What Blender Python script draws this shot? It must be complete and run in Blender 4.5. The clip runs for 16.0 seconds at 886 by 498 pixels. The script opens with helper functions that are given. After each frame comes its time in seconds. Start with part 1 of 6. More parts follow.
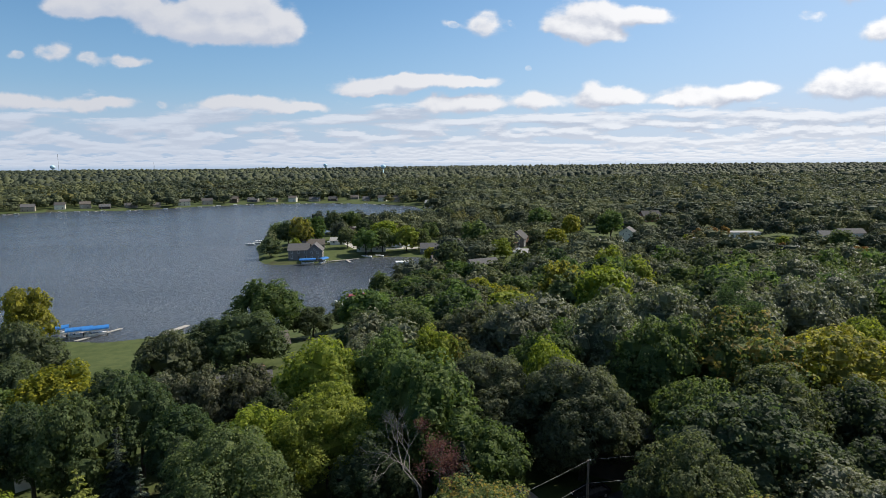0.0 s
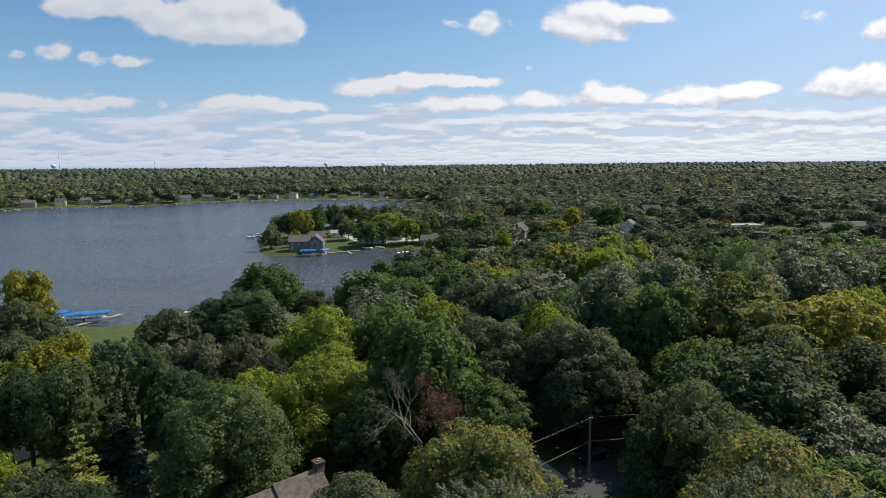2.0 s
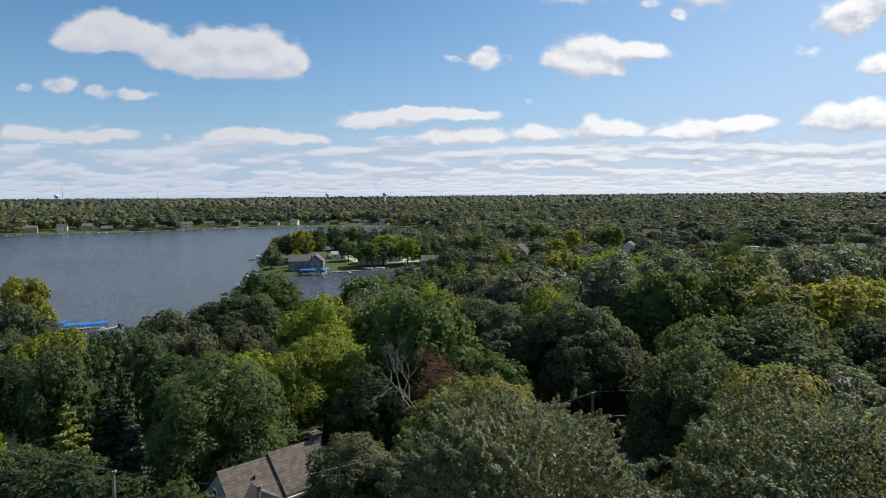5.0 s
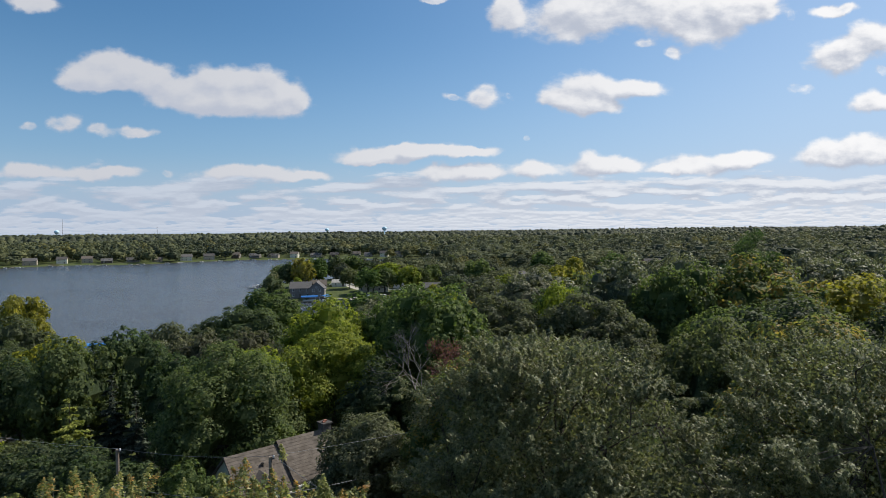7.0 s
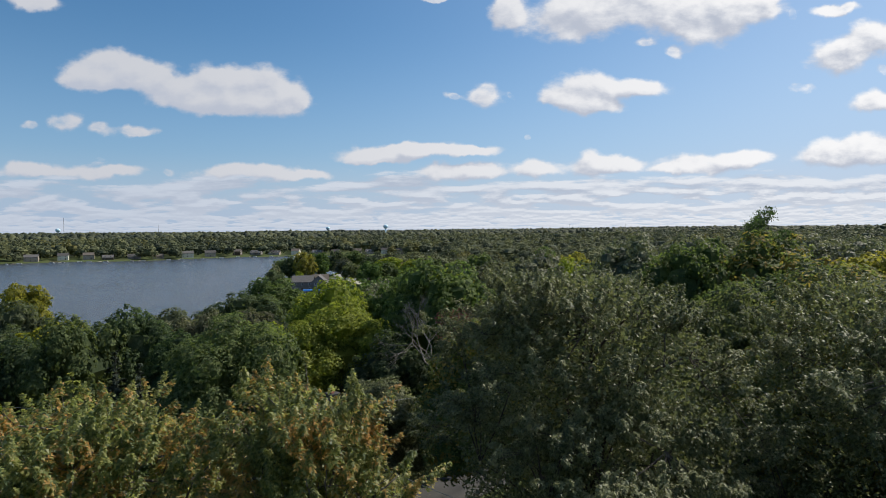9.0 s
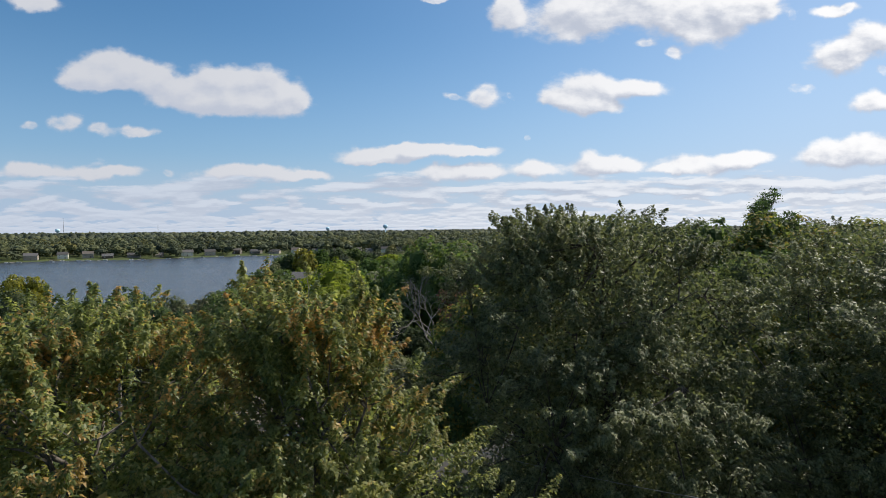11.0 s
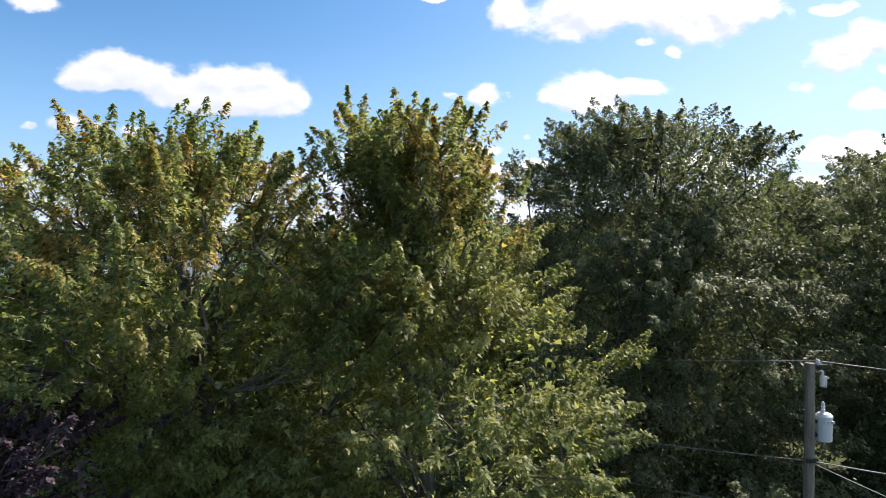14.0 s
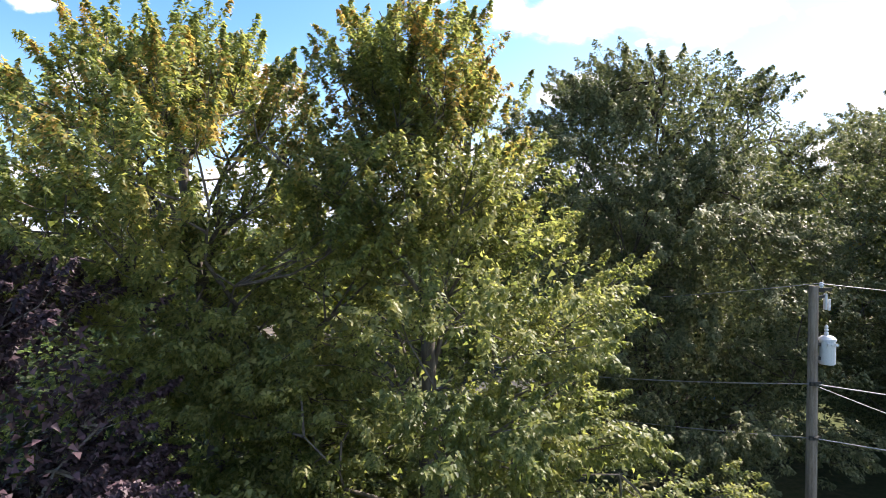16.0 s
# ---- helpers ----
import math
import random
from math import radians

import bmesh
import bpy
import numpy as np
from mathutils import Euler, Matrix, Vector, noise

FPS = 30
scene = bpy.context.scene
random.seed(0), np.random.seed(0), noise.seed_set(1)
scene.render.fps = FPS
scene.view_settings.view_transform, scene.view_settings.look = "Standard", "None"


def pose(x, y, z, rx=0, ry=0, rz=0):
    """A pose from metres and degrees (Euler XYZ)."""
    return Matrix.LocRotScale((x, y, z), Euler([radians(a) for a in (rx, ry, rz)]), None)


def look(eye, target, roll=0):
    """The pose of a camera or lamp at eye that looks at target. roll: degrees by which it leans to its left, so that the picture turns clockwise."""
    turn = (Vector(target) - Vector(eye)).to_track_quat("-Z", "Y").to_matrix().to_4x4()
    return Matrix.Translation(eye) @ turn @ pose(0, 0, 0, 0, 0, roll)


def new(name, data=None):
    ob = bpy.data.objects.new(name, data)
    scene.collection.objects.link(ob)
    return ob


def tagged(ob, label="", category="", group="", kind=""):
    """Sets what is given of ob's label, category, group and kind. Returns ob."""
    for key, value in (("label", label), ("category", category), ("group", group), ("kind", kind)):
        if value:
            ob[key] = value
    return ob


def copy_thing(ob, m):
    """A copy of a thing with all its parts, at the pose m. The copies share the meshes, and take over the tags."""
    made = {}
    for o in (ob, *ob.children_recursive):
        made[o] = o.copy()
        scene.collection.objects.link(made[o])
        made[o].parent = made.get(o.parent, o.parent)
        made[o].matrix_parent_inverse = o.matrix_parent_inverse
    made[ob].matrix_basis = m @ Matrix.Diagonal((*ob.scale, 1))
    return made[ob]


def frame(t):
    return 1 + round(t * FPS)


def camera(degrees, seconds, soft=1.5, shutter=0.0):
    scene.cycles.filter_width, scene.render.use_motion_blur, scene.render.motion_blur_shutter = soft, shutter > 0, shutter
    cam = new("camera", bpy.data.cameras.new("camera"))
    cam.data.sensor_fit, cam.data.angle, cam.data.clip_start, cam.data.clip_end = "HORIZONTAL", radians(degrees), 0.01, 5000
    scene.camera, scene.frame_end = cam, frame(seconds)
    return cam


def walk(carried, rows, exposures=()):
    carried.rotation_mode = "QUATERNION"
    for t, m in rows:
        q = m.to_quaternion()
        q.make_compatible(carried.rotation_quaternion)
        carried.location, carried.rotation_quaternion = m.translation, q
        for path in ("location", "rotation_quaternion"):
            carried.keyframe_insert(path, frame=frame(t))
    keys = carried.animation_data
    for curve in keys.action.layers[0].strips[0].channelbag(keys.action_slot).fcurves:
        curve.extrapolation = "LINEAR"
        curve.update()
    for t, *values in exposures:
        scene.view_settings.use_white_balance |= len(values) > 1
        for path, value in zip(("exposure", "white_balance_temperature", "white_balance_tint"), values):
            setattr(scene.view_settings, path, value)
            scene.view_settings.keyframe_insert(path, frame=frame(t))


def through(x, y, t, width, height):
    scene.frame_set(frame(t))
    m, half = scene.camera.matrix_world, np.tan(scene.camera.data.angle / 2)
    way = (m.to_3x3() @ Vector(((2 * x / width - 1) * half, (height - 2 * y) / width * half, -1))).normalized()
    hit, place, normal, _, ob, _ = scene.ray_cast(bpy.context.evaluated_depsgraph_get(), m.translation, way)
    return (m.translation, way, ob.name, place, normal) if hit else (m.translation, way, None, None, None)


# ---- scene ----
cam = camera(71.5, 16.0, soft=0.55)
PATH = [
    (0, (0.417, 1.542, 51.363), (0.417, 3.524, 51.093), -0.6),
    (0.5, (0.396, 1.473, 50.249), (0.395, 3.454, 49.979), -0.6),
    (1, (0.388, 1.408, 49.097), (0.386, 3.389, 48.827), -0.6),
    (1.5, (0.352, 1.335, 47.948), (0.35, 3.317, 47.679), -0.6),
    (2, (0.324, 1.275, 46.845), (0.322, 3.257, 46.574), -0.6),
    (2.5, (0.338, 1.215, 45.719), (0.336, 3.196, 45.447), -0.6),
    (3, (0.342, 1.147, 44.674), (0.339, 3.128, 44.4), -0.6),
    (3.5, (0.352, 1.184, 43.64), (0.349, 3.165, 43.365), -0.6),
    (4, (0.339, 1.09, 42.665), (0.335, 3.071, 42.39), -0.5),
    (4.5, (0.343, 1.037, 41.71), (0.339, 3.019, 41.444), -0.5),
    (5, (0.339, 1.035, 40.659), (0.336, 3.028, 40.489), -0.5),
    (7.5, (-1.423, 2.082, 34.858), (-1.423, 4.081, 34.804), -0.7),
    (8, (-1.678, 2.442, 34.199), (-1.68, 4.442, 34.143), -0.7),
    (8.5, (-1.853, 2.645, 33.568), (-1.855, 4.644, 33.511), -0.6),
    (9, (-1.942, 2.714, 32.971), (-1.944, 4.713, 32.913), -0.6),
    (11.5, (-2.232, 3.523, 29.943), (-2.233, 5.522, 29.887), -0.6),
    (12, (-2.268, 3.508, 29.321), (-2.268, 5.507, 29.265), -0.6),
    (12.5, (-2.392, 3.427, 28.688), (-2.392, 5.426, 28.632), -0.7),
    (13, (-2.965, 3.416, 28.048), (-2.966, 5.415, 27.991), -0.7),
    (13.5, (-3.804, 3.427, 27.489), (-3.805, 5.426, 27.432), -0.7),
    (14, (-4.472, 3.43, 26.909), (-4.473, 5.429, 26.851), -0.7),
    (14.5, (-4.676, 3.415, 26.353), (-4.677, 5.414, 26.296), -0.6),
    (15, (-4.695, 3.396, 25.852), (-4.696, 5.395, 25.796), -0.6),
    (15.5, (-4.619, 3.396, 25.348), (-4.619, 5.396, 25.292), -0.6),
    (16, (-4.561, 3.43, 24.88), (-4.561, 5.429, 24.825), -0.6),
]
walk(cam, [(t, look(eye, target, roll)) for t, eye, target, roll in PATH],
     exposures=[(0, 0.15, 6500, 10), (5, 0.13, 6500, 10), (7.5, 0.02, 6500, 10), (9, 0.02, 6500, 10), (11.5, 0.15, 6500, 10), (12.5, 0.3, 6500, 11), (13.5, 0.6, 6500, 13), (14.5, 0.95, 6500, 16), (16, 1.45, 6600, 19)])

# ---------------------------------------------------------------- light
SUN_AZ, SUN_EL = radians(58), radians(45)      # azimuth from +y towards +x
SUN_DIR = Vector((math.sin(SUN_AZ) * math.cos(SUN_EL), math.cos(SUN_AZ) * math.cos(SUN_EL), math.sin(SUN_EL)))
sun_data = bpy.data.lights.new("sun", "SUN")
sun_data.energy, sun_data.angle, sun_data.color = 5.6, radians(0.55), (1.0, 0.93, 0.80)
sun = new("sun", sun_data)
sun.matrix_world = look(SUN_DIR * 100, (0, 0, 0))


class Nodes:
    """Short calls for building node trees."""

    def __init__(self, tree):
        self.tree = tree
        tree.nodes.clear()

    def node(self, kind):
        return self.tree.nodes.new(kind)

    def link(self, a, b):
        self.tree.links.new(a, b)

    def put(self, socket, value):
        if isinstance(value, bpy.types.NodeSocket):
            self.link(value, socket)
        else:
            socket.default_value = value

    def math(self, op, a, b=0.0, c=0.0, clamp=False):
        n = self.node("ShaderNodeMath")
        n.operation, n.use_clamp = op, clamp
        for s, v in zip(n.inputs, (a, b, c)):
            self.put(s, v)
        return n.outputs[0]

    def vec(self, op, a, b=(0, 0, 0)):
        n = self.node("ShaderNodeVectorMath")
        n.operation = op
        self.put(n.inputs[0], a)
        self.put(n.inputs[1], b)
        return n.outputs[0]

    def noise(self, vector, scale, detail=3.0, rough=0.55, distort=0.0):
        n = self.node("ShaderNodeTexNoise")
        self.put(n.inputs["Vector"], vector)
        n.inputs["Scale"].default_value, n.inputs["Detail"].default_value = scale, detail
        n.inputs["Roughness"].default_value, n.inputs["Distortion"].default_value = rough, distort
        return n.outputs[0]

    def step(self, value, lo, hi, a=0.0, b=1.0):
        n = self.node("ShaderNodeMapRange")
        n.interpolation_type = "SMOOTHSTEP"
        for s, v in zip(n.inputs, (value, lo, hi, a, b)):
            self.put(s, v)
        return n.outputs[0]

    def mix(self, fac, a, b, blend="MIX"):
        n = self.node("ShaderNodeMix")
        n.data_type, n.blend_type = "RGBA", blend
        self.put(n.inputs[0], fac)
        for s, v in ((n.inputs[6], a), (n.inputs[7], b)):
            self.put(s, v if isinstance(v, bpy.types.NodeSocket) else (*v, 1.0))
        return n.outputs[2]

    def joined(self, x=0.0, y=0.0, z=0.0):
        n = self.node("ShaderNodeCombineXYZ")
        for s, v in zip(n.inputs, (x, y, z)):
            self.put(s, v)
        return n.outputs[0]


# clouds: (tangent of azimuth, tangent of height, half width, half height) of their lobes
CLOUDS = []
CLOUDS += [(-0.543, 0.267, 0.055, 0.032), (-0.576, 0.254, 0.046, 0.02), (-0.484, 0.262, 0.055, 0.023), (-0.448, 0.234, 0.046, 0.026), (-0.375, 0.238, 0.051, 0.032), (-0.303, 0.232, 0.069, 0.037), (-0.239, 0.213, 0.032, 0.023), (-0.349, 0.21, 0.092, 0.017)]
CLOUDS += [(-0.61, 0.184, 0.025, 0.016), (-0.665, 0.18, 0.018, 0.007), (-0.551, 0.172, 0.026, 0.012), (-0.491, 0.167, 0.032, 0.01), (-0.654, 0.374, 0.041, 0.014)]
CLOUDS += [(0.109, 0.353, 0.039, 0.033), (0.209, 0.339, 0.064, 0.039), (0.3, 0.362, 0.096, 0.035), (0.418, 0.336, 0.078, 0.044), (0.5, 0.358, 0.055, 0.028), (0.327, 0.3, 0.02, 0.008), (0.372, 0.283, 0.018, 0.009), (0.568, 0.343, 0.013, 0.015), (-0.009, 0.373, 0.028, 0.006), (0.636, 0.351, 0.041, 0.011)]
CLOUDS += [(0.017, 0.217, 0.02, 0.008), (0.07, 0.22, 0.029, 0.023), (0.112, 0.22, 0.009, 0.006), (0.236, 0.225, 0.06, 0.029), (0.19, 0.212, 0.032, 0.014), (0.322, 0.226, 0.046, 0.016), (0.245, 0.198, 0.046, 0.014)]
CLOUDS += [(0.636, 0.275, 0.048, 0.028), (0.691, 0.301, 0.044, 0.029), (0.582, 0.224, 0.02, 0.008), (0.7, 0.202, 0.044, 0.02), (0.714, 0.254, 0.018, 0.009)]
CLOUDS += [(-0.076, 0.129, 0.092, 0.014), (-0.021, 0.136, 0.055, 0.013), (0.048, 0.132, 0.046, 0.009), (0.135, 0.151, 0.009, 0.008), (-0.113, 0.119, 0.055, 0.008)]
CLOUDS += [(0.244, 0.107, 0.041, 0.02), (0.294, 0.107, 0.037, 0.015), (0.152, 0.097, 0.044, 0.013), (0.427, 0.105, 0.078, 0.017), (0.491, 0.113, 0.037, 0.017), (0.372, 0.097, 0.037, 0.007), (0.637, 0.121, 0.073, 0.023), (0.71, 0.124, 0.055, 0.026)]
CLOUDS += [(-0.662, 0.105, 0.064, 0.014), (-0.543, 0.102, 0.064, 0.011), (-0.314, 0.1, 0.092, 0.013), (-0.223, 0.093, 0.037, 0.009), (-0.443, 0.097, 0.014, 0.007), (0.015, 0.096, 0.06, 0.014), (0.07, 0.1, 0.037, 0.015)]


def cloud_field():
    """A node group: how deep inside a cloud the direction (u, v, 0) lies."""
    tree = bpy.data.node_groups.new("cloud_field", "ShaderNodeTree")
    tree.interface.new_socket("uv", in_out="INPUT", socket_type="NodeSocketVector")
    tree.interface.new_socket("field", in_out="OUTPUT", socket_type="NodeSocketFloat")
    tree.interface.new_socket("bulk", in_out="OUTPUT", socket_type="NodeSocketFloat")
    n = Nodes(tree)
    start, end = n.node("NodeGroupInput"), n.node("NodeGroupOutput")
    uv = start.outputs[0]
    swirl = n.node("ShaderNodeTexNoise")
    swirl.inputs["Scale"].default_value, swirl.inputs["Detail"].default_value = 20.0, 4.0
    n.link(uv, swirl.inputs["Vector"])
    off = n.vec("MULTIPLY", n.vec("SUBTRACT", swirl.outputs["Color"], (0.5, 0.5, 0.5)), (0.05, 0.03, 0.0))
    warped = n.vec("ADD", uv, off)
    total = None
    for u, v, ru, rv in CLOUDS:
        thick = min(1.0, 0.45 + ru * 14.0)
        d = n.vec("MULTIPLY", n.vec("SUBTRACT", warped, (u, v, 0.0)), (1 / ru, 1 / rv, 0.0))
        length = n.node("ShaderNodeVectorMath")
        length.operation = "LENGTH"
        n.link(d, length.inputs[0])
        f = n.math("MULTIPLY", n.math("SUBTRACT", 1.62, length.outputs["Value"], clamp=True), thick)
        f = n.math("MULTIPLY", f, f)
        total = f if total is None else n.math("ADD", total, f)
    billow = n.noise(n.vec("MULTIPLY", uv, (1.0, 1.7, 1.0)), 24.0, 6.0, 0.56)
    full = n.math("MINIMUM", total, 1.3)
    near = n.math("MULTIPLY", full, 4.0, clamp=True)
    out = n.math("ADD", full, n.math("MULTIPLY", n.math("MULTIPLY", n.math("SUBTRACT", billow, 0.52), 1.25), near))
    n.link(out, end.inputs[0])
    bulk = n.math("DIVIDE", total, n.math("ADD", n.math("MULTIPLY", total, 0.22), 1.0))
    n.link(n.math("ADD", bulk, n.math("MULTIPLY", billow, 1.5)), end.inputs[1])
    return tree


def build_sky():
    world = bpy.data.worlds.new("sky")
    scene.world = world
    world.use_nodes = True
    n = Nodes(world.node_tree)
    sky = n.node("ShaderNodeTexSky")
    sky.sky_type, sky.sun_disc, sky.sun_elevation, sky.sun_rotation = "NISHITA", False, SUN_EL, SUN_AZ
    sky.altitude, sky.air_density, sky.dust_density, sky.ozone_density = 250.0, 1.0, 0.8, 2.2
    way = n.node("ShaderNodeTexCoord").outputs["Generated"]
    parts = n.node("ShaderNodeSeparateXYZ")
    n.link(way, parts.inputs[0])
    x, y, z = parts.outputs
    front = n.step(y, 0.12, 0.3)
    safe_y = n.math("MAXIMUM", y, 0.05)
    u, v = n.math("DIVIDE", x, safe_y), n.math("DIVIDE", z, safe_y)
    uv = n.joined(u, v)
    group = cloud_field()
    fields, bulks = [], []
    for shift in ((0, 0, 0), (0.010, 0.019, 0)):
        g = n.node("ShaderNodeGroup")
        g.node_tree = group
        n.link(n.vec("ADD", uv, shift), g.inputs[0])
        fields.append(g.outputs[0])
        bulks.append(g.outputs[1])
    mask = n.math("MULTIPLY", n.step(fields[0], 0.14, 0.85), front)
    # brightness of a cloud: lit where it thins out towards the sun
    lit = n.step(n.math("SUBTRACT", bulks[0], bulks[1]), -0.6, 0.75)
    # flat deck of cloud towards the horizon: cells that grow flatter and smaller with distance
    safe_z = n.math("MAXIMUM", z, 0.004)
    plane = n.joined(n.math("DIVIDE", x, safe_z), n.math("DIVIDE", y, safe_z))
    deck_noise = n.noise(n.vec("MULTIPLY", plane, (0.55, 0.42, 1.0)), 1.0, 7.0, 0.6)
    height = n.math("DIVIDE", z, n.math("SQRT", n.math("ADD", n.math("MULTIPLY", x, x), n.math("MULTIPLY", y, y))))
    # rows of heaped clouds, each as wide for its distance as the last, crowding towards the horizon
    low_v = n.math("MAXIMUM", v, 0.0035)
    depth = n.math("LOGARITHM", low_v, math.e)
    row_at = n.math("MULTIPLY", depth, 2.9)
    sparse = n.math("ADD", n.step(height, 0.07, 0.13, 0.0, 0.28), n.step(height, 0.0, 0.06, -0.08, 0.0))
    upper, lower = n.step(depth, -3.0, -2.5), n.step(depth, -3.9, -3.3)
    shares = (upper, n.math("MULTIPLY", lower, n.math("SUBTRACT", 1.0, upper)), n.math("SUBTRACT", 1.0, lower))
    heaps = []
    for lift in (0.0, 0.36):
        total = None
        for k, (wide, share) in enumerate(zip((6.5, 14.0, 32.0), shares)):
            at = n.joined(n.math("MULTIPLY", u, wide), n.math("ADD", row_at, lift), 4.3 * k + 2.2)
            puff = n.math("ADD", n.math("MULTIPLY", n.noise(at, 0.95, 1.5, 0.5), 0.7), n.math("MULTIPLY", n.noise(at, 2.8, 5.0, 0.6), 0.3))
            puff = n.math("MULTIPLY", puff, share)
            total = puff if total is None else n.math("ADD", total, puff)
        heaps.append(n.math("SUBTRACT", total, sparse))
    deck = n.math("MULTIPLY", n.step(heaps[0], 0.44, 0.535), n.step(height, -0.001, 0.006))
    shade = n.step(n.math("SUBTRACT", heaps[0], heaps[1]), -0.06, 0.1)
    far_sky = n.step(deck_noise, 0.56, 0.68)
    beyond = n.math("MULTIPLY", n.step(n.math("MAXIMUM", n.math("ABSOLUTE", u), n.math("MULTIPLY", v, 1.9)), 0.80, 1.0), 1.0)
    beyond = n.math("MAXIMUM", beyond, n.math("SUBTRACT", 1.0, front))
    others = n.math("MULTIPLY", n.math("MULTIPLY", far_sky, beyond), n.step(height, 0.06, 0.2))
    white = n.mix(lit, CLOUD_SHADE, n.mix(n.step(u, -0.6, 0.7), CLOUD_FAR, CLOUD_LIT))
    deck_white = n.mix(shade, DECK_SHADE, n.mix(n.step(u, -0.6, 0.5), DECK_FAR, DECK_LIT))
    deck_white = n.mix(n.step(height, 0.0, 0.07, 0.65, 0.0), deck_white, n.mix(n.step(u, -0.6, 0.5), DECK_FAR, DECK_LIT))
    haze = n.step(height, 0.0, 0.34, 1.0, 0.0)
    deeper = n.node("ShaderNodeHueSaturation")
    deeper.inputs["Hue"].default_value, deeper.inputs["Saturation"].default_value, deeper.inputs["Value"].default_value = 0.496, 1.27, 1.0
    n.link(sky.outputs[0], deeper.inputs["Color"])
    blue = n.mix(n.math("ADD", n.math("MULTIPLY", haze, 0.52), n.step(u, -0.4, 0.8, 0.0, 0.42)), deeper.outputs[0], n.mix(n.step(u, -0.6, 0.7), HAZE_FAR, HAZE))
    blue = n.mix(n.step(height, 0.01, 0.13, 0.9, 0.0), blue, n.mix(n.step(u, -0.6, 0.7), LOW_FAR, LOW))
    colour = n.mix(n.math("MULTIPLY", deck, 0.88), blue, deck_white)
    colour = n.mix(mask, colour, white)
    colour = n.mix(others, colour, CLOUD_LIT)
    back = n.node("ShaderNodeBackground")
    n.link(colour, back.inputs[0])
    back.inputs[1].default_value = SKY_STRENGTH
    out = n.node("ShaderNodeOutputWorld")
    n.link(back.outputs[0], out.inputs[0])


SKY_STRENGTH = 0.105
CLOUD_LIT, CLOUD_FAR, CLOUD_SHADE = (8.8, 8.8, 8.9), (5.6, 5.8, 6.3), (4.6, 5.0, 5.9)
DECK_LIT, DECK_FAR, DECK_SHADE = (7.6, 7.8, 8.2), (5.4, 5.9, 6.8), (4.3, 4.8, 5.8)
HAZE, HAZE_FAR = (4.1, 5.5, 7.6), (2.2, 3.8, 6.3)
LOW, LOW_FAR = (5.3, 6.1, 7.2), (3.7, 4.7, 6.2)
build_sky()


# ---------------------------------------------------------------- materials
def material(name):
    m = bpy.data.materials.new(name)
    m.use_nodes = True
    return m, Nodes(m.node_tree)


def finish(n, shader):
    out = n.node("ShaderNodeOutputMaterial")
    n.link(shader, out.inputs[0])


def surface(n, colour, rough=0.6, metal=0.0, spec=0.5, bump=None, strength=0.3, distance=0.02):
    p = n.node("ShaderNodeBsdfPrincipled")
    n.put(p.inputs["Base Color"], colour if isinstance(colour, bpy.types.NodeSocket) else (*colour, 1.0))
    n.put(p.inputs["Roughness"], rough)
    p.inputs["Metallic"].default_value = metal
    n.put(p.inputs["Specular IOR Level"], spec)
    if bump is not None:
        b = n.node("ShaderNodeBump")
        b.inputs["Strength"].default_value, b.inputs["Distance"].default_value = strength, distance
        n.link(bump, b.inputs["Height"])
        n.link(b.outputs[0], p.inputs["Normal"])
    return p.outputs[0]


def place_of(n):
    return n.node("ShaderNodeNewGeometry").outputs["Position"]


def object_place(n):
    return n.node("ShaderNodeTexCoord").outputs["Object"]


